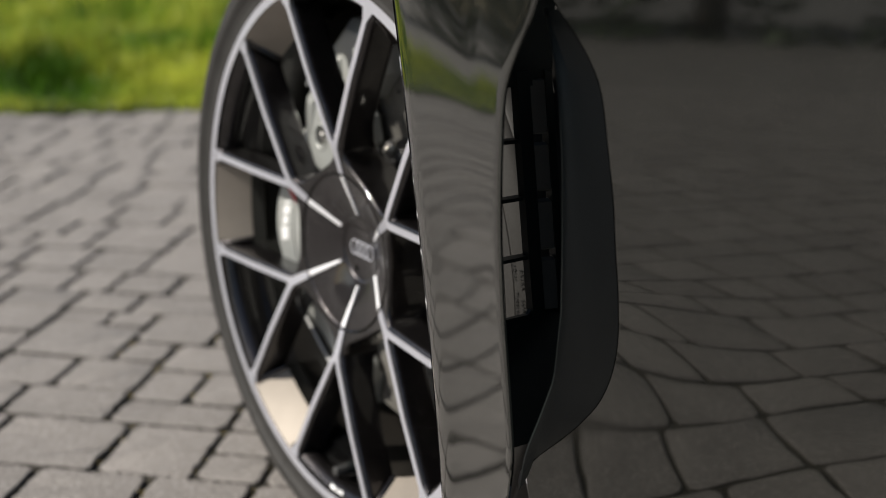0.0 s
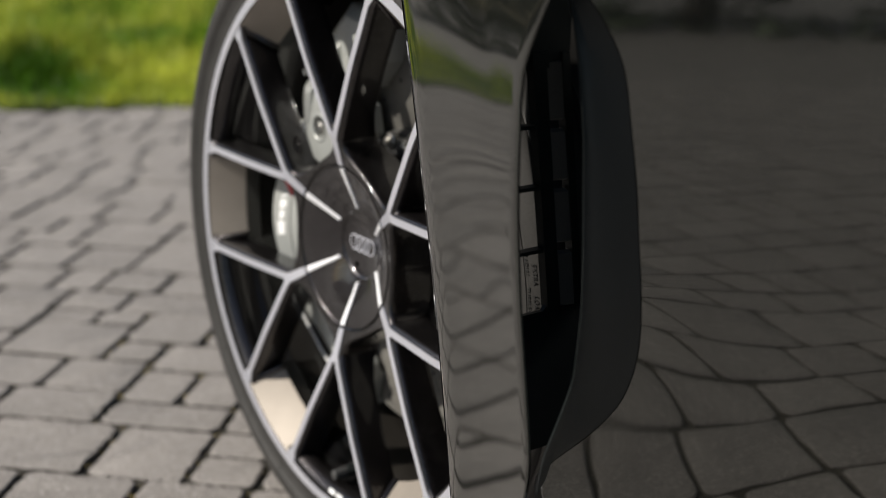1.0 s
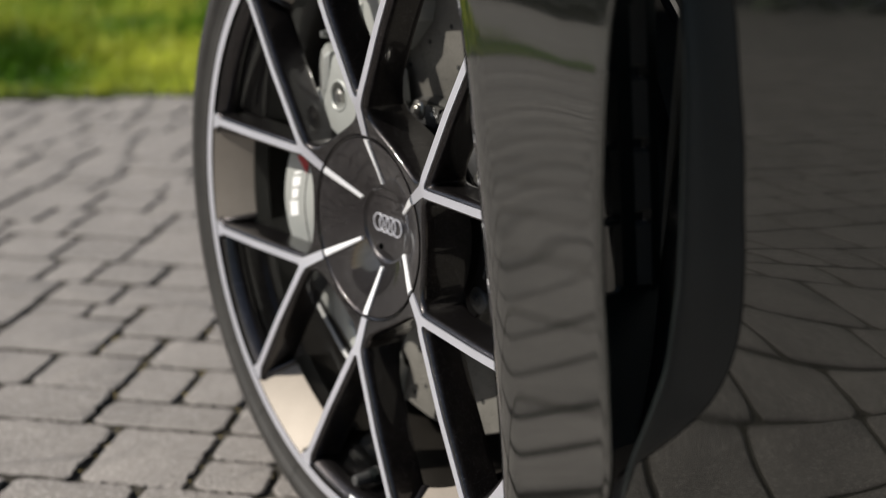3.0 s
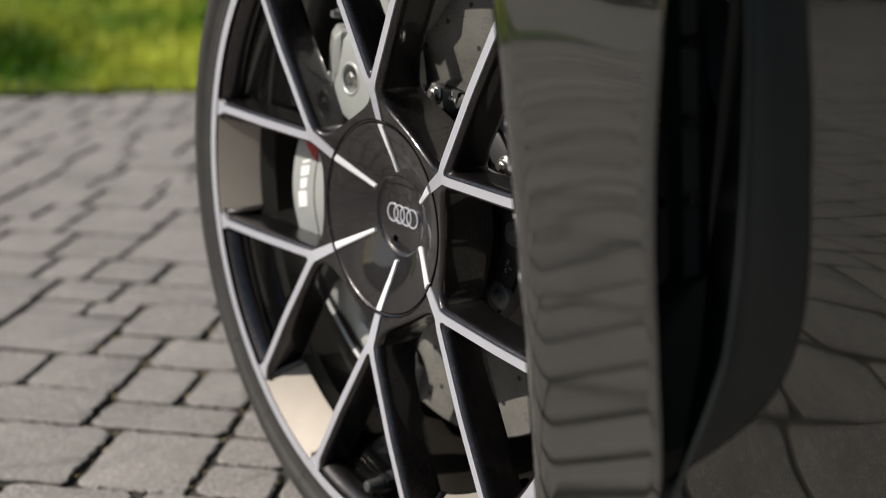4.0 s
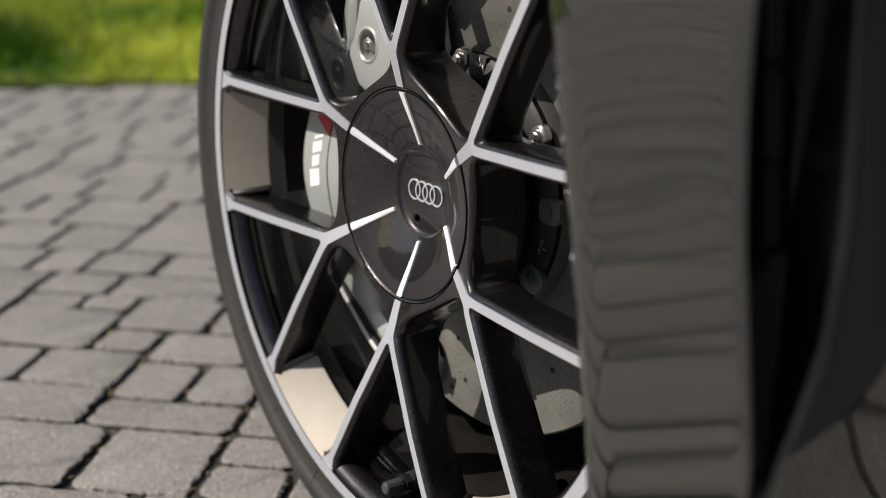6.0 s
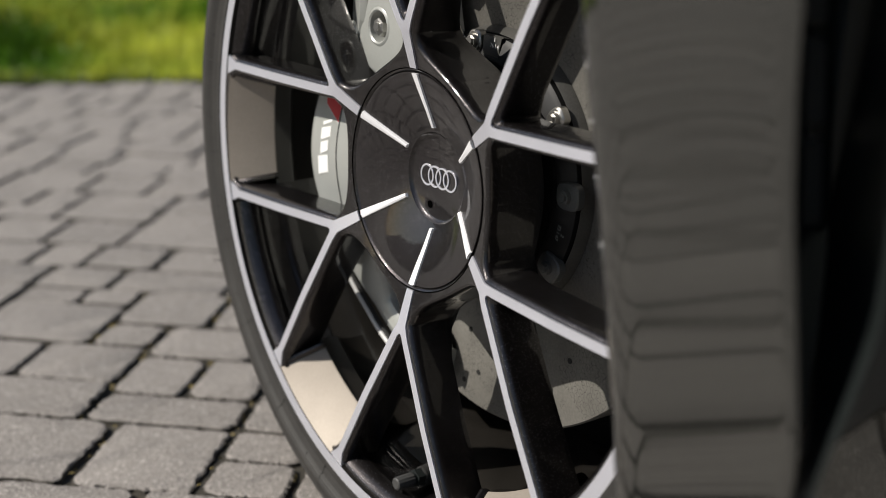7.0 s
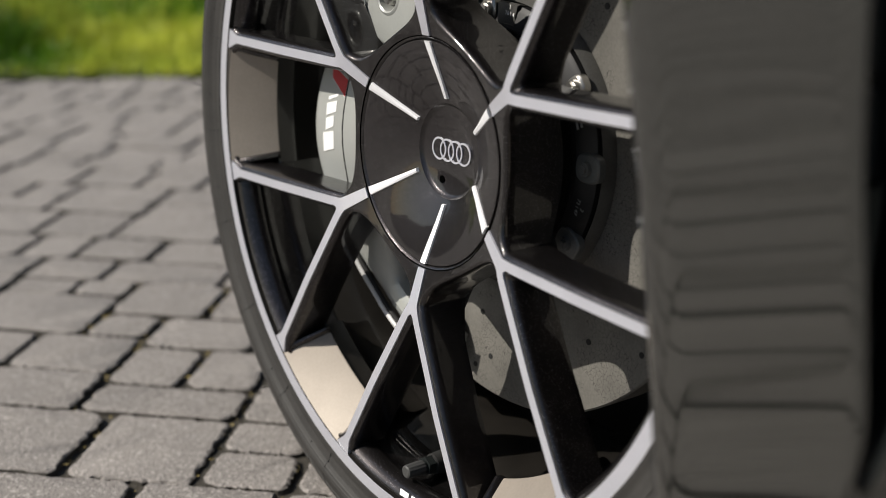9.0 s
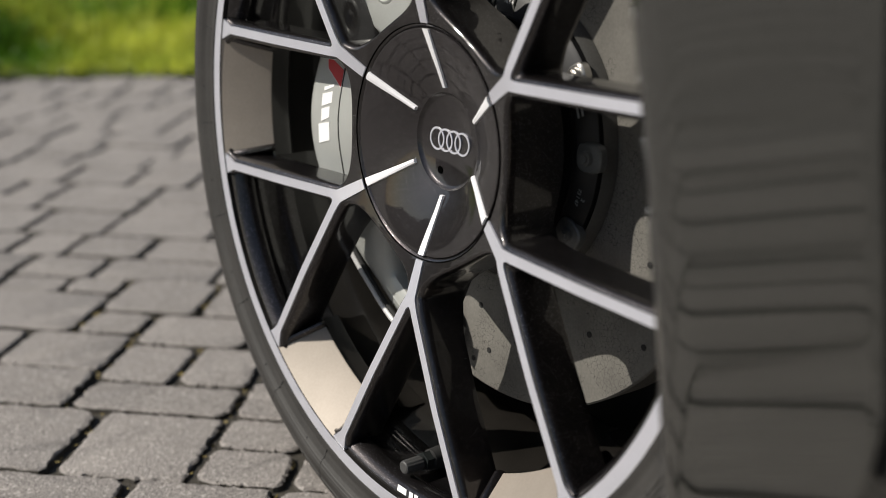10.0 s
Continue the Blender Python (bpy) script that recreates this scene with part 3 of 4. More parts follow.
def build_wheel(car):
    prof = [(.2985, .010), (.2985, -.0005), (.2856, -.0005), (.2855, -.0003)]
    wheel = part("wheel", lathe([(.2855, -.0003), (.2853, .004), (.2850, .008), (.2838, .030), (.2832, .052), (.2795, .0535), (.2745, .075), (.262, .12), (.264, .20), (.285, .235), (.297, .24), (.297, .25), (.29, .25), (.27, .21), (.268, .12), (.276, .07), (.2985, .06), (.2985, .010)]), BARREL, car, "black alloy wheel with machined bright Y-spokes", 40)
    part("rim_ring", lathe(prof, 220), SILVER, wheel, "bright machined rim flange", 25)
    # hub body behind the cap
    part("hub", lathe([(.0864, .040), (.0868, .042), (.0868, .054), (.084, .062), (.078, .072), (.06, .078)], 120), WHEEL_BLACK, wheel)
    # centre cap, dished, with a raised middle
    part("centre_cap", lathe([(.0869, .030), (.0869, .0238), (.0862, .0222), (.0845, .0222), (.0414, .0415), (.0375, .0428), (.0360, .0450), (.0340, .0462), (.0005, .0466)], 120), CAP_BLACK, wheel, "glossy black dished centre cap")
    cap_x = .0466
    # black ring added in the gap; its colour stands for the shade there
    part("cap_seal", lathe([(.0869, .034), (.0869, .0266), (.0873, .0258), (.0880, .0254), (.0887, .0238), (.0891, .0208), (.0896, .0203), (.0899, .0218), (.0899, .034)], 120), SHADE_BLACK, wheel, "black ring painted as the shaded gap round the cap", 30)
    # four plain overlapping rings
    for i in range(4):
        bm = bmesh.new()
        c = (i - 1.5) * .0103
        rings = []
        for k in range(40):
            a = 2 * math.pi * k / 40
            rings.append([Vector((cap_x - hx, -(c + (.0083 + dr) * math.cos(a)), HUB + (.0083 + dr) * math.sin(a))) for dr, hx in ((-.00078, -.001), (-.00078, .0008 + i * .00005), (.00078, .0008 + i * .00005), (.00078, -.001))])
        rings.append(rings[0])
        part("emblem_ring", grid_mesh(rings), SILVER, wheel, "small silver ring on the cap")
    # thin black disc paints the hole's dark inside
    bm = bmesh.new()
    tube(bm, wheel_point(.0262, -156, .0455), wheel_point(.0262, -156, .0463), .0030, .0030, 16)
    part("cap_hole", bm, SHADE_BLACK, wheel)
    face_cuts, body_cuts = cuts_of(spoke_outline(0.0, False)), cuts_of(spoke_outline(.0001, True))
    for k in range(6):
        th = 60 * k
        # bright stripe on the cap
        bm = bmesh.new()
        st = []
        for r, hw in ((.0414, .0016), (.055, .0021), (.070, .0027), (.0858, .0034)):
            x = face_x(r)
            st.append([in_wheel(r, v, th, x + dx) for v, dx in ((-hw - .0006, .004), (-hw, -.0007), (-hw * .15, -.0014), (hw, -.0007), (hw + .0006, .004))])
        bm = grid_mesh(st)
        bm.verts.ensure_lookup_table()
        bm.faces.new(bm.verts[:5])
        bm.faces.new(bm.verts[-5:])
        part("cap_stripe", bm, POLISHED, wheel, smooth=30)
        # bright Y face
        out = dense(spoke_outline(0.0, False), face_cuts)
        bm = curved_top(spoke_outline(0.0, False), lambda u, v: in_wheel(u, v, th, face_x(math.hypot(u, v))))
        top = [bm.verts.new(in_wheel(p.x, p.y, th, face_x(p.length))) for p in out]
        low = [bm.verts.new(v.co + Vector((.003, 0, 0))) for v in top]
        n = len(out)
        for i in range(n):
            bm.faces.new((top[i], top[(i + 1) % n], low[(i + 1) % n], low[i]))
        bmesh.ops.remove_doubles(bm, verts=bm.verts, dist=1e-6)
        part("spoke_face", bm, SILVER, wheel, "bright machined spoke face", 30)
        # black spoke body, widening towards its back
        levels = []
        for o, dx, fl, foot in ((.0001, .0013, 0, 1), (.0011, .0016, 0, 1), (.0024, .0026, .05, .9), (.0035, .0045, .1, .8), (.0041, .0070, .18, .6), (.0043, .0095, .22, .4), (.0045, .020, .4, .1), (.0047, .032, .6, 0), (.0047, .034, .6, 0), (.0041, .037, .6, 0)):
            ring = []
            for p in dense(spoke_outline(o, True, fl, foot), body_cuts):
                q = p * min(1, .281 / p.length)
                ring.append(in_wheel(q.x, q.y, th, face_x(min(p.length, .285)) + dx * (1 + (spoke_depth(p.length) - 1) * min(1, dx / .02))))
            levels.append(ring)
        bm = grid_mesh(levels, close=True)
        bm.verts.ensure_lookup_table()
        n = len(levels[0])
        fill(bm, bm.verts[-n:], dense(spoke_outline(.0041, True, .6, 0), body_cuts))
        me = bpy.data.meshes.new("cover")

        def on_top(u, v):
            r = math.hypot(u, v)
            k = min(1, .281 / r)
            return in_wheel(u * k, v * k, th, face_x(min(r, .285)) + .0013 * (1 + (spoke_depth(r) - 1) * .065))

        cover = curved_top(spoke_outline(.0001, True, 0, 1), on_top)
        cover.to_mesh(me)
        cover.free()
        bm.from_mesh(me)
        bpy.data.meshes.remove(me)
        bmesh.ops.remove_doubles(bm, verts=bm.verts, dist=1e-6)
        part("spoke", bm, WHEEL_BLACK, wheel, "glossy black spoke body", 48)
        # sloped ledge of the rim inside the fork
        part("rim_ledge", lathe([(.2852, .0040), (.2843, .0036), (.2825, .0042), (.2800, .0065), (.2778, .0100), (.2762, .0140), (.2754, .0180), (.2754, .0205), (.2762, .0232), (.2780, .0255), (.2790, .0290), (.2790, .0440), (.2775, .0475), (.2762, .0500), (.2758, .0530), (.2762, .0620), (.2825, .064)], 24, th - 17.3, th + 17.3), WHEEL_BLACK, wheel)
        # satin plate sloping inwards from the rim, between two spokes, and the shoulder behind it
        rows = []
        for i in range(13):
            a = -9.6 + 19.2 * i / 12
            rows.append([wheel_point(r, th + 30 + a * w, x) for r, x, w in ((.2870, .0006, 1.16), (.2853, .0008, 1.16), (.2849, .0012, 1.15), (.2552, .0352, 1.04), (.2546, .0362, 1.04), (.2552, .0370, 1.04), (.266, .0390, 1.04))])
        part("rim_plate", grid_mesh(rows), INSERT, wheel, "satin warm-grey metal plate inside the rim")
        part("rim_shoulder", lathe([(.2850, .0372), (.2590, .0372), (.2580, .0382), (.2580, .0560), (.2600, .0585), (.2640, .0600), (.2700, .0760), (.2690, .0900)], 16, th + 18, th + 42), BARREL, wheel)
        for sg in (-1, 1):
            rows = []
            for k, w, hh in ((.02, 11.25, .0006), (.12, 11.2, .0026), (.55, 10.7, .0042), (.97, 10.3, .0050), (1.03, 10.2, .0022)):
                r0, x0 = .2853 - .0307 * k, .0008 + .0354 * k
                rows.append([wheel_point(r0 - h * .76, th + 30 + sg * (w + da), x0 - h * .65) for h, da in ((-.004, -.85), (hh * .55, -.65), (hh, -.25), (hh, .25), (hh * .55, .65), (-.004, .85))])
            part("plate_lip", grid_mesh(rows), WHEEL_BLACK, wheel, "glossy black end lip")
    # tyre
    prof = [(.292, .018), (.2960, .010), (.2960, .0002), (.2966, -.0012), (.2985, -.0014), (.3005, -.0010), (.303, -.0006), (.3055, -.0010), (.307, -.0016), (.3105, -.0016), (.312, -.0024), (.3145, -.0036), (.3150, -.0030), (.3160, -.0038), (.3180, -.0042), (.3185, -.0034), (.3195, -.0042), (.3215, -.0043), (.3220, -.0035), (.3230, -.0040), (.325, -.0038), (.332, -.0018), (.3325, -.0008), (.3335, -.0006), (.3342, -.0010), (.341, .0020), (.347, .0062), (.352, .011), (.3525, .0130), (.3535, .0134), (.3545, .0138), (.359, .022), (.3625, .034), (.365, .05), (.3575, .056), (.3575, .064), (.365, .066), (.366, .10), (.3585, .103), (.3585, .113), (.366, .116), (.366, .16), (.3585, .163), (.3585, .173), (.365, .176), (.3640, .22), (.358, .243), (.34, .258), (.31, .252), (.292, .24)]
    bm = lathe(prof, 240)
    for v in bm.verts:
        if v.co.z < 0.002:
            v.co.x += -(0.002 - v.co.z) * .5 if v.co.x < .1 else (0.002 - v.co.z) * .5
            v.co.z = 0.002
    tyre = part("tyre", bm, RUBBER, wheel, "black low-profile tyre with fine sidewall ribs", 40)
    # fine moulded marks and rubber hairs on the sidewall
    bm = bmesh.new()
    rng = random.Random(8)
    side_r = [p[0] for p in prof if .300 < p[0] < .358 and p[1] < .03]
    side_x = [p[1] for p in prof if .300 < p[0] < .358 and p[1] < .03]

    def side(r):
        return float(np.interp(r, side_r, side_x))

    for k in range(44):
        th = 8.2 * k + rng.uniform(-1, 1)
        if 55 < th < 112:
            continue
        for r0, r1 in ((.334, .347), (.312, .322)) if k % 2 else ((.336, .352),):
            tube(bm, wheel_point(r0, th, side(r0)), wheel_point(r1, th + rng.uniform(-.4, .4), side(r1)), .0008, .0008, 5)
        if k % 2 == 0:
            rr = [.3015, .309, .317, .326, .335, .344, .352, .356]
            tt = [th + 3 + rng.uniform(-.12, .12) for _ in rr]
            for i in range(len(rr) - 1):
                tube(bm, wheel_point(rr[i], tt[i], side(rr[i]) + .0001), wheel_point(rr[i + 1], tt[i + 1], side(rr[i + 1]) + .0001), .0005, .0005, 4)
        if k % 3 == 0:
            q = wheel_point(.352, th, side(.352))
            tube(bm, q, wheel_point(.3585, th + .6, side(.352) - .009), .0006, .0003, 5)
    tagged(part("sidewall_marks", bm, LINER, wheel), kind="stuff")
    for words, r, th in (("EXTRA", .3392, 79.0), ("LOAD", .3392, 83.25), ("RADIAL", .3328, 77.7), ("TUBELESS", .3328, 82.9)):
        cu = bpy.data.curves.new("tyre_lettering", "FONT")
        cu.body, cu.size, cu.extrude, cu.align_x = words, .0050, .0002, "CENTER"
        cu.space_character = 1.2 if r > .336 else 1.15
        ob = new("tyre_lettering", cu)
        ob.data.materials.append(LINER)
        c = wheel_point(r, th, side(r) - .0009)
        a = radians(th)
        up = Vector((.45 if r > .336 else .25, -math.sin(a), math.cos(a))).normalized()
        along = Vector((0, -math.cos(a), -math.sin(a)))
        ob.matrix_world = Matrix.Translation(c) @ Matrix((along, up, along.cross(up))).transposed().to_4x4()
        ob.parent = wheel
    # valve: rubber base, nut, stem and a ribbed cap
    v0, v1 = wheel_point(.2655, 181.2, 0), wheel_point(.2680, 181.7, .056)
    way = (v1 - v0).normalized()

    def along(x):
        return v0 + way * (x / way.x)

    bm = bmesh.new()
    tube(bm, along(.040), along(.058), .0088, .0102, 24)
    tube(bm, along(.0385), along(.0405), .0078, .0088, 24)
    part("valve", bm, LINER, wheel, "black rubber valve stem with ribbed cap")
    bm = bmesh.new()
    tube(bm, along(.0315), along(.039), .0084, .0084, 6)
    tube(bm, along(.029), along(.032), .0058, .0058, 16)
    part("valve_nut", bm, PLASTIC, wheel)
    bm = bmesh.new()
    side_a = way.orthogonal().normalized()
    side_b = way.cross(side_a)
    rows = []
    for x, r in ((.0115, .0040), (.0122, .0052), (.0135, .0058), (.029, .0062), (.0295, .0050)):
        ring = []
        for i in range(48):
            t = 2 * math.pi * i / 48
            f = r * (1 - (.05 if i % 4 in (0, 1) and .013 < x < .0292 else 0))
            ring.append(along(x) + side_a * (f * math.cos(t)) + side_b * (f * math.sin(t)))
        rows.append(ring)
    bm = grid_mesh(rows, close=True)
    bm.verts.ensure_lookup_table()
    bm.faces.new(bm.verts[:48])
    part("valve_cap", bm, CAP_GREY, wheel, "dark grey ribbed cap", 25)
    # small white badge bars on the rim's inner slope
    for th0, th1 in ((-181.8, -179.4), (-183.6, -182.6), (-185.0, -184.0)):
        bm = bmesh.new()
        vs = [bm.verts.new(wheel_point(r, th, x)) for r, th, x in ((.2824, th0, .0037), (.2824, th1, .0037), (.2788, th1 + .5, .0063), (.2788, th0 + .5, .0063))]
        bm.faces.new(vs)
        part("badge_bar", bm, WHITE, wheel)
    return wheel


def build_brake(car):
    brake = part("brake_disc", lathe([(.108, .108), (.110, .1065), (.2195, .1065), (.221, .108), (.221, .144), (.2195, .146), (.108, .146)], 160), DISC, car, "grey cracked carbon ceramic brake disc with drilled holes", 40)
    # capped black rods paint the dark inside of the drilled holes
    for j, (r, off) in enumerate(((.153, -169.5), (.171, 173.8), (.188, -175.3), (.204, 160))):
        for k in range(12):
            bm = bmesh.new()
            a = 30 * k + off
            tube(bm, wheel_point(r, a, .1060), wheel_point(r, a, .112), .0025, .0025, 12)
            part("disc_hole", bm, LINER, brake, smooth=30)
    part("disc_bell", lathe([(.112, .1065), (.112, .094), (.108, .091), (.090, .088), (.070, .080), (.040, .078), (.001, .078)], 120), BELL, brake, "black disc bell", 30)
    part("disc_edge", lathe([(.1122, .0990), (.1140, .0968), (.1175, .1020), (.1190, .1062)], 140), TAB_GREY, brake, "bevelled inner edge of the disc", 20)
    # raised rings of the bell
    for r, x in ((.072, .0805), (.0935, .0875)):
        part("bell_ring", lathe([(r - .0012, x + .002), (r - .0008, x - .0012), (r + .0008, x - .0012), (r + .0012, x + .002)], 120), BELL, brake, smooth=30)
    for k, a in enumerate((-6.0, 57.0, 89.3, 123.2, 160, 196, 232, 268, 304)):
        # the two lit bolts get brighter STEEL, the shaded rest BOLT_GREY
        bolt, wide = (BOLT_GREY, .0118) if k > 1 else (STEEL, .0086)
        rows = []
        for size, x in ((wide, .0945), (wide, .0885), (wide - .001, .0872), (.0070, .0868)):
            ring = []
            for i in range(32):
                t = 2 * math.pi * i / 32
                c, d = math.cos(t), math.sin(t)
                f = size / (abs(c) ** 3 + abs(d) ** 3) ** (1 / 3)
                ring.append(in_wheel(.1075 + f * c * 1.05, f * d * .92, a, x))
            rows.append(ring)
        bm = grid_mesh(rows, close=True)
        bm.faces.new(bm.verts[-32:])
        part("bell_bolt", bm, bolt, brake, smooth=30)
        bm = bmesh.new()
        tube(bm, wheel_point(.1075, a, .0872), wheel_point(.1075, a, .0835), .0058, .0052, 18)
        tube(bm, wheel_point(.1075, a, .0838), wheel_point(.1075, a, .0815), .0040, .0036, 6)
        part("bolt_head", bm, bolt, brake, smooth=30)
    # bracket tab of the bell with its print
    bm = bmesh.new()
    rows = [[wheel_point(r, -1 + 11.5 * i / 10, x) for r, x in ((.112, .1000), (.1135, .0925), (.1125, .0900), (.094, .0890), (.0925, .0905), (.0925, .0950))] for i in range(11)]
    part("bell_tab", grid_mesh(rows), TAB_GREY, brake, "dull grey metal tab between the bell's bolts", 30)
    for words, r, th, size in (("1", .1088, 7.2, .0052), ("76 I 4", .1040, 7.4, .0048), ("73 I 47", .1010, 106.5, .0048), ("2", .1062, 106.5, .0048)):
        cu = bpy.data.curves.new("number_print", "FONT")
        cu.body, cu.size, cu.extrude, cu.align_x = words, size, .0001, "CENTER"
        ob = new("number_print", cu)
        # print is white up to 50 degrees and grey beyond
        cu.materials.append(PRINT_GREY if th > 50 else WHITE)
        a = radians(th)
        up = Vector((0, -math.sin(a), math.cos(a)))
        along = Vector((0, -math.cos(a), -math.sin(a)))
        ob.matrix_world = Matrix.Translation(wheel_point(r, th, .0885 if th < 50 else .0886)) @ Matrix((along, up, along.cross(up))).transposed().to_4x4()
        ob.parent = brake
    for r, t0, t1 in ((.1060, 68.0, 73.0), (.1015, 66.5, 73.5)):
        bm = bmesh.new()
        bm.faces.new([bm.verts.new(wheel_point(q, t, .0872)) for q, t in ((r, t0), (r, t1), (r - .0022, t1), (r - .0022, t0))])
        part("number_bar", bm, PRINT_GREY, brake)
    build_caliper(car)


def build_caliper(car):
    """An arc-shaped body over the disc's edge, with a bolted lobe at its upper end."""

    def arc(t0, t1, count, r_in, r_out, face, ease):
        rows = []
        for i in range(count + 1):
            s = i / count
            th = t0 + (t1 - t0) * s
            end = min(1, min(s, 1 - s) / ease) ** .5
            a, b, x0 = r_in(th) + .012 * (1 - end), r_out(th) - .012 * (1 - end), face(th) + .012 * (1 - end)
            rows.append([wheel_point(r, th, x) for r, x in ((a, .10), (a, x0 + .014), (a + .003, x0 + .004), (a + .010, x0), (a + .0125, x0 - .0002), ((a + b) / 2, x0 - .0012), (b - .0125, x0 - .0002), (b - .010, x0), (b - .003, x0 + .004), (b, x0 + .012), (b + .006, .085), (.229, .10), (.229, .16))])
        bm = grid_mesh(rows)
        for row in (0, count):
            bm.verts.ensure_lookup_table()
            bm.faces.new(bm.verts[row * 13:row * 13 + 13])
        return bm

    def bump(th, at, width):
        return math.exp(-((th - at) / width) ** 2)

    cal = part("brake_caliper", arc(-165, -50, 70, lambda t: .104 + .062 * min(1, max(0, (-122 - t) / 22)), lambda t: .192 + .004 * bump(t, -95, 20) + .004 * bump(t, -145, 16), lambda t: .052 - .015 * bump(t, -94, 26) + .012 * min(1, max(0, (-120 - t) / 20)), .05), CALIPER, car, "grey painted brake caliper with white and red print", 40)

    def cast_block(name, outline, x0, chamfer, lean=0.0, hole=None):
        """A cast block with a flat face, a broad chamfer and small rounded edges; lean tilts its face towards the rear."""
        rows = []
        cy = sum(p[0] for p in outline) / len(outline)
        flat = [Vector(p) for p in outline]
        if sum(p.x * q.y - q.x * p.y for p, q in zip(flat, flat[1:] + flat[:1])) < 0:
            flat.reverse()
        n = len(flat)
        for o, dx in ((-chamfer * .35, -.0002), (-.0008, .0), (.0, .0003), (.0007, .001), (chamfer * .8, chamfer * .75), (chamfer, chamfer), (chamfer * 1.1, chamfer * 1.3), (chamfer * 1.1, .05)):
            ring = fillet(offset_outline(flat, o), [.004] * n, 4)
            rows.append([Vector((x0 + dx + lean * (p.x - cy), p.x, p.y)) for p in ring])
        bm = grid_mesh(rows, close=True)
        bm.verts.ensure_lookup_table()
        rim = bm.verts[:len(rows[0])]
        if hole:
            y, z, r = hole
            inner = [bm.verts.new((x0 - .0002, y + r * math.cos(a), z + r * math.sin(a))) for a in [2 * math.pi * k / 28 for k in range(28)]]
            edges = [bm.edges.get((p, q)) or bm.edges.new((p, q)) for loop in (rim, inner) for p, q in zip(loop, loop[1:] + loop[:1])]
            bmesh.ops.triangle_fill(bm, edges=edges, use_beauty=True)
        else:
            bm.faces.new(rim)
        return part(name, bm, CALIPER, cal, smooth=28)

    cast_block("caliper_lobe", ((.084, .420), (.054, .438), (.040, .462), (.046, .488), (.068, .502), (.1045, .499), (.1135, .468), (.1185, .451), (.110, .430)), .0462, .004, 0.0, (.0885, .4625, .0140))
    cast_block("caliper_bridge", ((.108, .500), (.128, .503), (.148, .482), (.150, .458), (.124, .446), (.115, .466)), .0500, .006, .45)
    cast_block("caliper_end", ((.085, .530), (.050, .521), (.024, .546), (.018, .580), (.060, .588), (.092, .560)), .0620, .010)
    cast_block("caliper_top", ((.072, .507), (.106, .504), (.129, .509), (.134, .524), (.112, .540), (.078, .545)), .0600, .010, .25)
    bm = bmesh.new()
    for y, z in ((.121, .520), (.109, .531)):
        tube(bm, (.052, y, z), (.072, y, z + .004), .0050, .0056, 12)
        tube(bm, (.046, y, z), (.054, y, z), .0036, .0040, 6)
    part("hose_fitting", bm, BOLT_GREY, cal, "dark threaded hose fittings")
    # seam across the face
    bm = bmesh.new()
    pts = []
    for i in range(8):
        z = .392 - .0145 * i
        th = -math.degrees(math.atan2(.1395, z - HUB))
        pts.append((.0508 - .015 * bump(th, -94, 26), .1395 + .0015 * math.sin(i * .6), z))
    for p, q in zip(pts, pts[1:]):
        tube(bm, p, q, .0006, .0006, 6)
    part("seam", bm, LINER, cal)

    def plate(name, corners, m, lift):
        """A thin print that follows the caliper's face."""
        bm = bmesh.new()
        n = len(corners)
        rings = []
        for dx in (-lift, .002):
            ring = []
            for y, z in corners:
                th = -math.degrees(math.atan2(y, z - HUB))
                ring.append(bm.verts.new((.052 - .015 * bump(th, -94, 26) - .0010 + dx, y, z)))
            rings.append(ring)
        f, g = rings
        bm.faces.new(f)
        for i in range(n):
            bm.faces.new((f[i], f[(i + 1) % n], g[(i + 1) % n], g[i]))
        part(name, bm, m, cal)

    # brand print as plain white bars, and the red slanted block with its pale rim
    for z0, z1, w in ((.3215, .3385, .0085), (.3415, .3520, .0062), (.3545, .3650, .0075), (.3680, .3712, .0070)):
        yc = .1635 - (z0 - .32) * .10
        plate("print_bar", [(yc - w, z0 + .005), (yc + w, z0), (yc + w, z1), (yc - w, z1 + .004)], WHITE, .0004)
    plate("print_rim", [(.1664, .4000), (.1638, .3866), (.1412, .3724), (.1400, .3885)], CALIPER_PALE, .0003)
    plate("print_bar", [(.1655, .3985), (.1630, .3874), (.1418, .3738), (.1408, .3880)], RED, .0006)
    plate("print_bar", [(.152, .2925), (.155, .2990), (.149, .2975)], WHITE, .0004)
    # bolt in its dish
    c = Vector((.0465, .0885, .4625))
    bm = bmesh.new()
    rows = []
    for r, x in ((.0168, .0010), (.0158, .0002), (.0142, -.0004), (.0128, .0006), (.0122, .0140), (.0116, .0160), (.0, .0164)):
        rows.append([c + Vector((x - .0012, r * math.cos(a), r * math.sin(a))) for a in [2 * math.pi * k / 28 for k in range(28)]])
    part("bolt_dish", grid_mesh(rows, close=True), CALIPER, cal)
    bm = bmesh.new()
    tube(bm, c + Vector((.0160, 0, 0)), c + Vector((.0110, 0, 0)), .0104, .0096, 20)
    tube(bm, c + Vector((.0115, 0, 0)), c + Vector((-.0005, 0, 0)), .0084, .0078, 6)
    tube(bm, c + Vector((-.0004, 0, 0)), c + Vector((-.0018, 0, 0)), .0070, .0058, 6)
    tube(bm, c + Vector((-.0015, 0, 0)), c + Vector((-.0034, 0, 0)), .0040, .0034, 16)
    part("bolt", bm, STEEL, cal, "bright hexagon bolt")
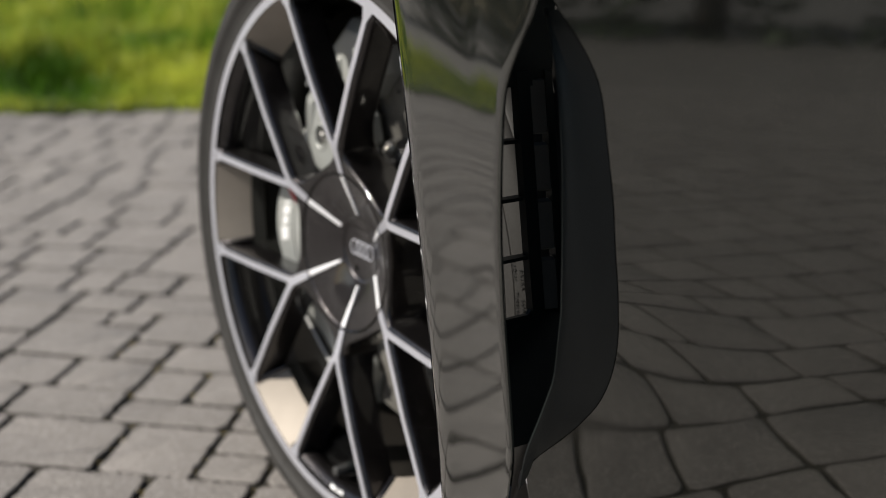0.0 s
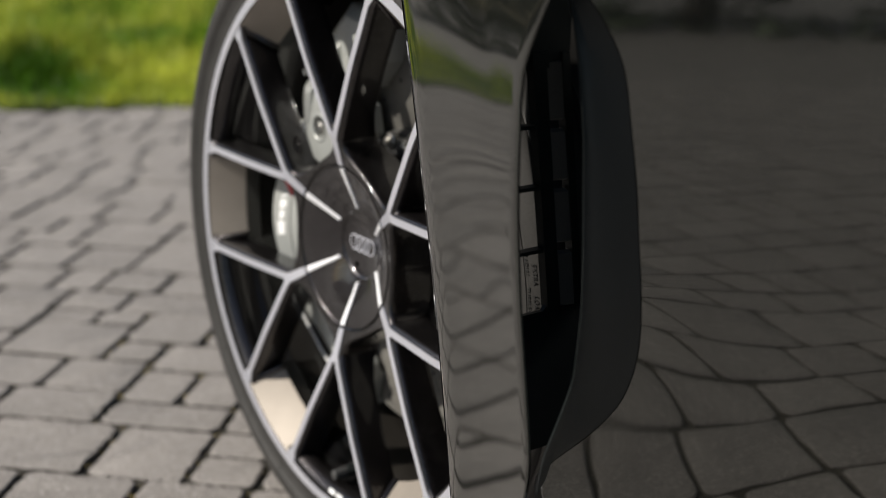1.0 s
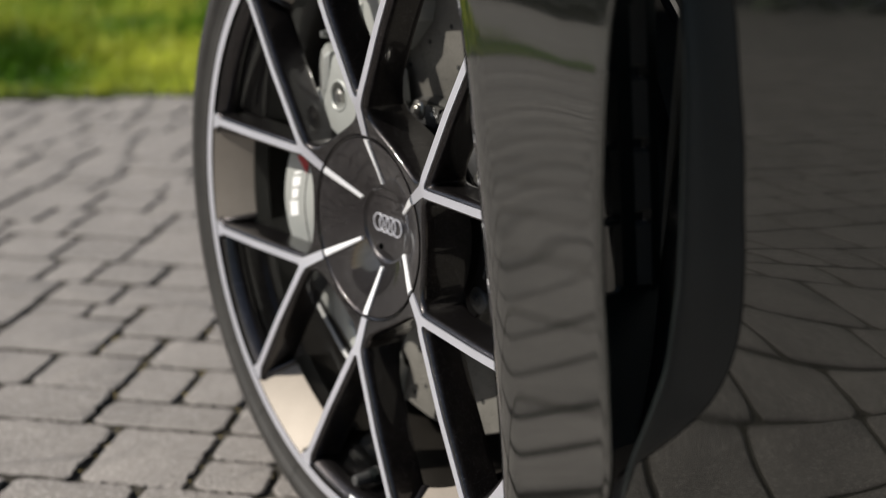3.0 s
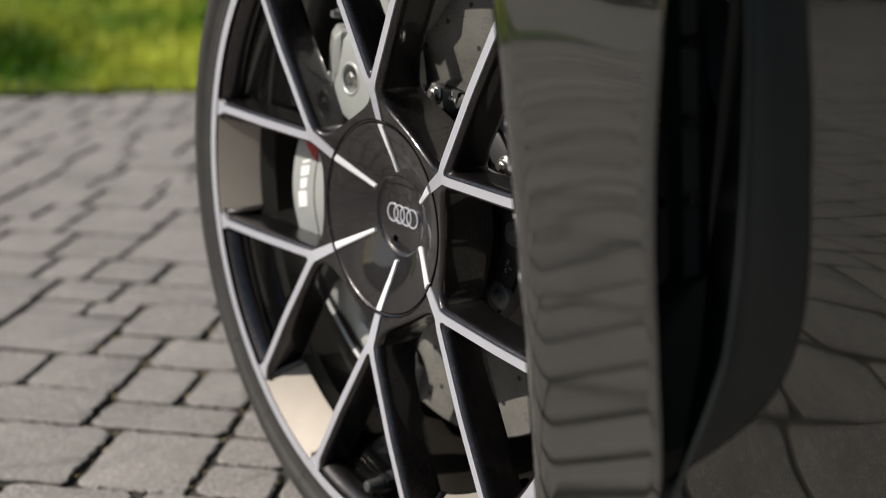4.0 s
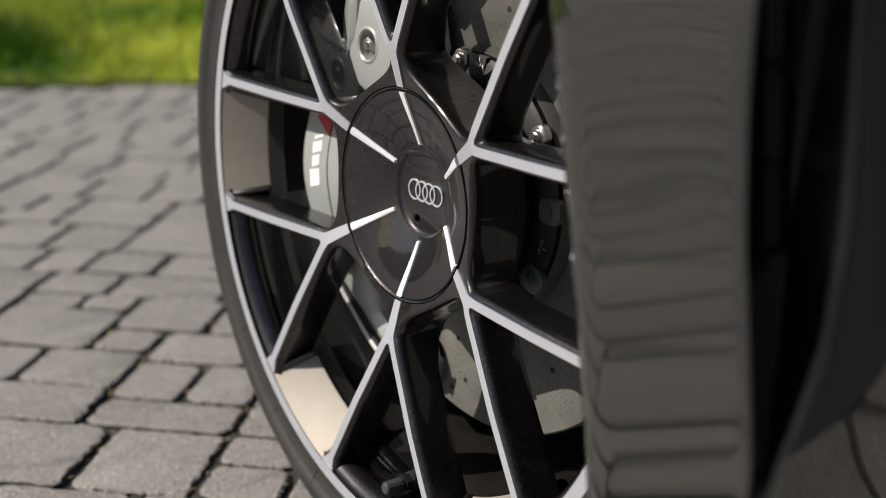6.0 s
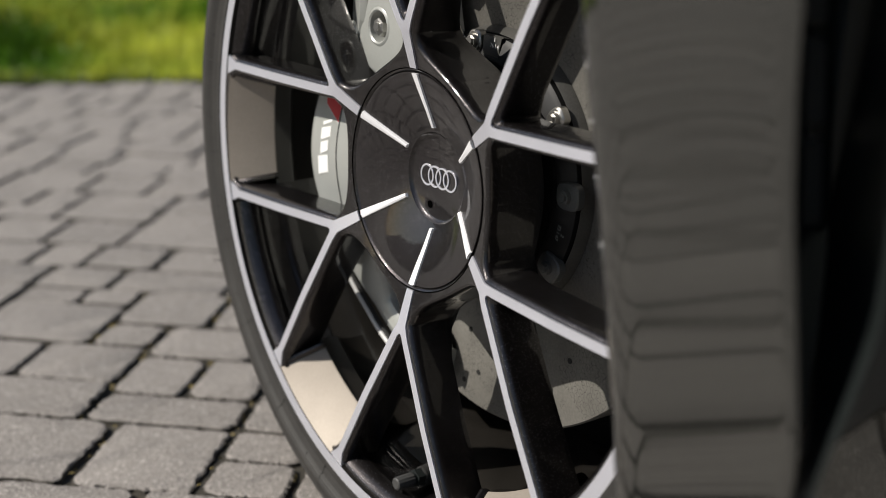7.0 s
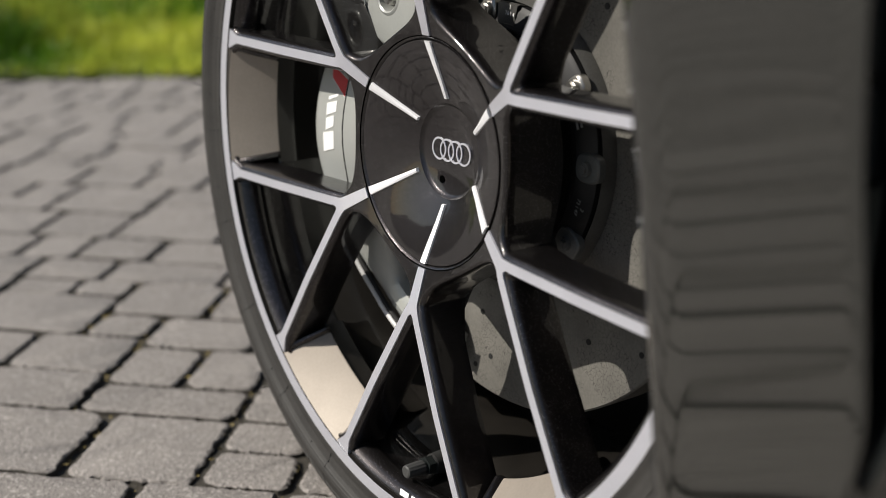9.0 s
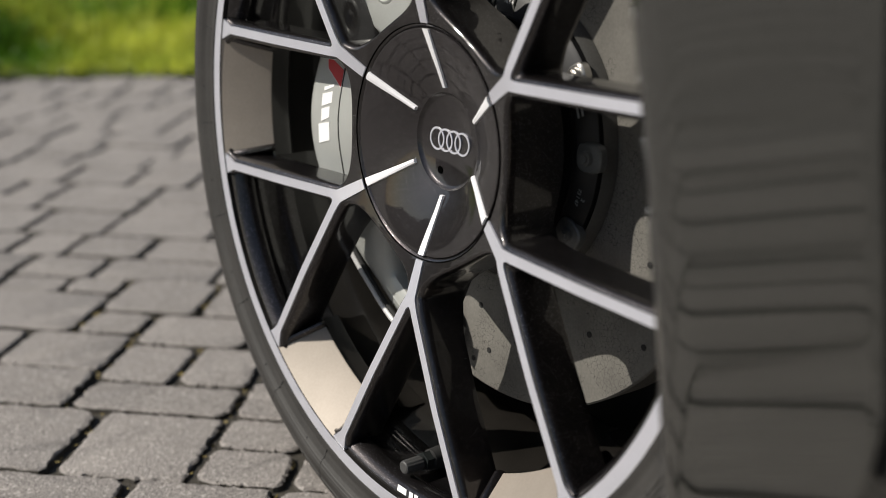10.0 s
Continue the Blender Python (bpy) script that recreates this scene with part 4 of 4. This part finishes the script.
    # lip and groove along the lower outer edge
    # pale and black colours paint the edge's highlight and the groove's shade
    for name, shift, thick, material in (("edge_groove", -.0035, .0022, LINER), ("edge_lip", .0015, .0030, CALIPER_PALE)):
        bm = bmesh.new()
        pts = [(-120 - 3 * i, .1975 + shift - .0004 * max(0, i - 8)) for i in range(13)]
        for (t0, r0), (t1, r1) in zip(pts, pts[1:]):
            x0, x1 = (.0555 + .007 * min(1, max(0, (-120 - t) / 20)) for t in (t0, t1))
            tube(bm, wheel_point(r0, t0, x0), wheel_point(r1, t1, x1), thick, thick, 10)
        part(name, bm, material, cal)


def smooth_line(z, table):
    """A smooth curve through (z, x, y) rows."""
    t = np.array(sorted(table))
    fine = np.linspace(t[0, 0], t[-1, 0], 400)
    k = np.hanning(25)
    k /= k.sum()
    out = []
    for c in (1, 2):
        v = np.interp(fine, t[:, 0], t[:, c])
        w = np.convolve(np.pad(v, 12, mode="edge"), k, mode="valid")
        out.append(float(np.interp(z, fine, w)))
    return out


LINE_B = ((0.1, -0.1075, -0.452), (0.2, -0.112, -0.46), (0.26, -0.1151, -0.465), (0.304, -0.1177, -0.47), (0.337, -0.1208, -0.478), (0.387, -0.1212, -0.471), (0.447, -0.1218, -0.4621), (0.5, -0.1234, -0.4583), (0.56, -0.1258, -0.4593), (0.604, -0.1238, -0.4579), (0.631, -0.1241, -0.4707), (0.662, -0.1237, -0.4872), (0.7, -0.12, -0.487), (0.85, -0.1221, -0.4863))
LINE_C = ((0.1, 0.0143, 0), (0.2, -0.0356, 0), (0.26, -0.0595, 0), (0.303, -0.072, 0), (0.312, -0.0643, 0), (0.334, -0.0488, 0), (0.361, -0.0364, 0), (0.388, -0.034, 0), (0.415, -0.0356, 0), (0.445, -0.0404, 0), (0.49, -0.0473, 0), (0.528, -0.0516, 0), (0.564, -0.0574, 0), (0.603, -0.0627, 0), (0.62, -0.0687, 0), (0.641, -0.0796, 0), (0.659, -0.0924, 0), (0.67, -0.0982, 0), (0.7, -0.0947, 0), (0.85, -0.0787, 0))
LINE_D = ((.304, -.107, -.471), (.325, -.116, -.483), (.347, -.118, -.489), (.374, -.107, -.491), (.399, -.096, -.491), (.449, -.094, -.493), (.493, -.093, -.490), (.56, -.092, -.484), (.603, -.093, -.478), (.64, -.096, -.471), (.659, -.098, -.467))
BACK = Vector((0.309, 0.951))  # from the car's front to its rear
IN = Vector((0.951, -0.309))  # from its flank inwards


def arch_y(z):
    """The arch edge of the bumper's blade."""
    return -.319 + .19 * (z - .4) + .13 * (z - .4) ** 2


def blade_slope(z):
    u = min(1, max(0, (z - .53) / .22))
    return .222 - .10 * u * u * (3 - 2 * u)


NOSE = ((-.20, -.411), (-.05, -.497), (.045, -.5516), (.19, -.635), (.32, -.706), (.50, -.765), (.75, -.800), (1.0, -.815))


def nose_y(x, z):
    t = np.array(NOSE)
    fine = np.linspace(-.2, 1.0, 600)
    k = np.hanning(61)
    v = np.interp(fine, t[:, 0], t[:, 1])
    w = np.convolve(np.pad(v, 30, mode="reflect", reflect_type="odd"), k / k.sum(), mode="valid")
    u = min(1, max(0, (.47 - z) / .15))
    corner = .7 * max(0, .09 - x) ** 2 * u * u * (3 - 2 * u)
    return float(np.interp(x, fine, w)) + (.19 if z > .58 else .33) * (z - .58) ** 2 + .4 * max(0, .43 - z) ** 2 + corner


def build_body(car):
    zs = [.12 + .008 * i for i in range(85)]
    rows = []
    for z in zs:
        a = Vector((-.088, arch_y(z)))
        by = smooth_line(z, LINE_B)[1]
        b = Vector((-.088 - blade_slope(z) * (a.y - by), by))
        a += Vector((.142, .205)) * (math.sqrt((z - .56) ** 2 + .003) + z - .56) * .5
        d = (b - a).normalized()
        out = Vector((d.y, -d.x))
        inn = -out
        row = [a + d * .004 + inn * .016, a + d * .001 + inn * .010, a + d * .0002 + inn * .006, a + d * .0015 + inn * .0022, a + d * .004 + inn * .0002]
        L = .155
        n = 22
        for i in range(n):
            q = (.006 + ((b - a).length - .008) * i / (n - 1))
            s = q / L
            row.append(a + d * q + out * (.0046 * (1 - s) - .0046 * max(0, 1 - s / .24) ** 3 - (.0105 - .065 * max(0, z - .45)) * s * (1 - s) if s < 1 else 0))
        row += [b - d * .0006 + inn * .0004, b + inn * .0014, b + inn * .0035 - d * .001, b + inn * .006 - d * .02, b + inn * .010 - d * .06, b + inn * .012 - d * .085]
        rows.append([(p.x, p.y, z) for p in row])
    bumper = part("front_bumper", grid_mesh(rows), PAINT, car, "dark grey glossy bumper corner beside the wheel arch", 50)
    # front skin from the vent's inner edge round to the nose
    rows = []
    for z in zs:
        cx = smooth_line(z, LINE_C)[0]
        row = [Vector((cx + .0015, nose_y(cx, z) + .004)), Vector((cx + .0004, nose_y(cx, z) + .001))]
        for i in range(41):
            x = cx + (1.0 - cx) * (i / 40) ** 1.6
            row.append(Vector((x, nose_y(x, z))))
        rows.append([(p.x, p.y, z) for p in row])
    part("nose_panel", grid_mesh(rows), PAINT, bumper, "dark grey glossy nose panel", 50)
    # vent surround, and the duct wall behind its edge
    rows, duct = [], []
    for i in range(41):
        z = .308 + (.657 - .308) * i / 40
        cx = smooth_line(z, LINE_C)[0]
        c, d = Vector((cx, nose_y(cx, z))), Vector(smooth_line(z, LINE_D))
        f = math.sin(math.pi * i / 40) ** .5
        e1 = d.lerp(Vector((-.024, -.430)), f * .6)
        e2 = d.lerp(Vector((-.002, -.394)), f)
        row = [c + Vector((.002, .004)), c + Vector((-.0005, .0005))]
        for s in (.25, .5, .75, .92):
            row.append(c.lerp(d, s) + Vector((0, .008 * math.sin(math.pi * s))))
        row += [d + Vector((0, -.001)), d + Vector((.002, .0012))]
        rows.append([(p.x, p.y, z) for p in row])
        duct.append([(p.x, p.y, z) for p in (d + Vector((.0012, .0002)), d + Vector((.003, .003)), e1, e2)])
    part("vent_surround", grid_mesh(rows), PLASTIC, bumper, "satin black air vent surround", 35)
    part("vent_duct", grid_mesh(duct), PLASTIC, bumper, "black plastic duct wall inside the vent", 35)
    # grille across the duct: two slanted columns of slots
    bm = bmesh.new()

    def slot_edge(z):
        return -.043 - (z - .411) * .133

    def slat(lo, hi, y0, y1):
        """A bar between two (x0, x1, z) ends."""
        vs = [bm.verts.new((x, y, z)) for x0, x1, z in (lo, hi) for x, y in ((x0, y0), (x1, y0), (x1, y1), (x0, y1))]
        for f in ((0, 1, 2, 3), (4, 5, 6, 7), (0, 1, 5, 4), (1, 2, 6, 5), (2, 3, 7, 6), (3, 0, 4, 7)):
            bm.faces.new([vs[i] for i in f])

    e0, e1 = slot_edge(.408), slot_edge(.605)
    for z in (.460, .508, .553):
        e = slot_edge(z)
        slat((-.082, e + .002, z - .0014), (-.082, e + .002, z + .0014), -.402, -.394)
    slat((e0, e0 + .012, .408), (e1, e1 + .012, .605), -.404, -.396)
    slat((e0 + .027, e0 + .034, .408), (e1 + .027, e1 + .034, .605), -.404, -.396)
    slat((-.082, e0 + .036, .30), (-.082, e0 + .036, .4125), -.402, -.398)
    slat((e0 - .004, e0 + .002, .4125), (e0 - .001, e0 + .002, .416), -.402, -.398)
    slat((-.082, e1 + .036, .594), (-.082, e1 + .036, .66), -.402, -.398)
    part("vent_grille", bm, PLASTIC, bumper, "black plastic vent grille with slots", 30)
    # added grey panels standing in for the lit view through the second slots
    for z0, z1 in ((.412, .457), (.463, .505), (.511, .550), (.556, .600)):
        rows = []
        for z, dy in ((z0, .004), (z0 + .002, 0), (z1 - .002, 0), (z1, .004)):
            e = slot_edge(z)
            rows.append([(e + .013, -.398 + dy, z), (e + .0135, -.401 + dy, z), (e + .020, -.4035 + dy, z), (e + .0255, -.4045 + dy, z), (e + .0265, -.400 + dy, z)])
        part("vent_vane", grid_mesh(rows), SLOT_PANEL, bumper, "grey panel added for the lit view through the vent slots", 30)
    # fender over the wheel
    rows = []
    for i in range(49):
        s = i / 48
        ang = math.pi * s
        z = .36 + .45 * math.sin(ang) ** (2 / 3)
        y = .08 - .41 * (abs(math.cos(ang)) ** (2 / 3)) * (1 if math.cos(ang) > 0 else -1)
        x = -.088 + max(0, y + .30) * .325
        p = Vector((x, y))
        top = Vector((-.07 + (y + .44) * .325 + .03, y * 1.6 if y > 0 else y))
        rows.append([(*(p + IN * .04), z + .004), (*(p + IN * .006), z), (*p, z + .003), (p.x + .004, p.y, z + .03), (top.x, top.y, max(z + .05, .92))])
    rows = [r for r in rows if r[2][2] > .74 or r[2][1] > 0]
    part("fender", grid_mesh(rows), PAINT, car, "dark grey glossy fender over the wheel", 50)
    # arch lining and closed space behind the wheel
    rows = []
    for i in range(41):
        th = -118 + 172 * i / 40
        rows.append([wheel_point(.43, th, x) for x in (.10, .2, .3, .42)])
    bm = grid_mesh(rows)
    vs = [bm.verts.new(wheel_point(.46, 6 * i, .31)) for i in range(60)]
    for v in vs:
        v.co.z = max(v.co.z, .002)
    bm.faces.new(vs)
    part("arch_lining", bm, LINER, car, "black wheel arch lining")
    # bonnet
    rows = []
    for i in range(9):
        s = i / 8
        row = []
        for j in range(9):
            t = j / 8
            p = Vector((-.06, -.44)) + BACK * (1.2 * t) + IN * (1.1 * s) - BACK * (.32 * math.sin(s * 1.57) * (1 - t))
            row.append((p.x, p.y, .80 + .10 * t + .05 * math.sin(s * 1.57) - (.02 if s == 0 else 0)))
        rows.append(row)
    part("bonnet", grid_mesh(rows), PAINT, car, "dark grey glossy bonnet", 50)


def build_car():
    car = new("car")
    tagged(car, "parked dark grey car seen at its front wheel and bumper corner", "car")
    build_wheel(car)
    build_brake(car)
    build_body(car)


build_car()
build_ground()
build_grass()
build_debris()
build_trees()
build_paving()
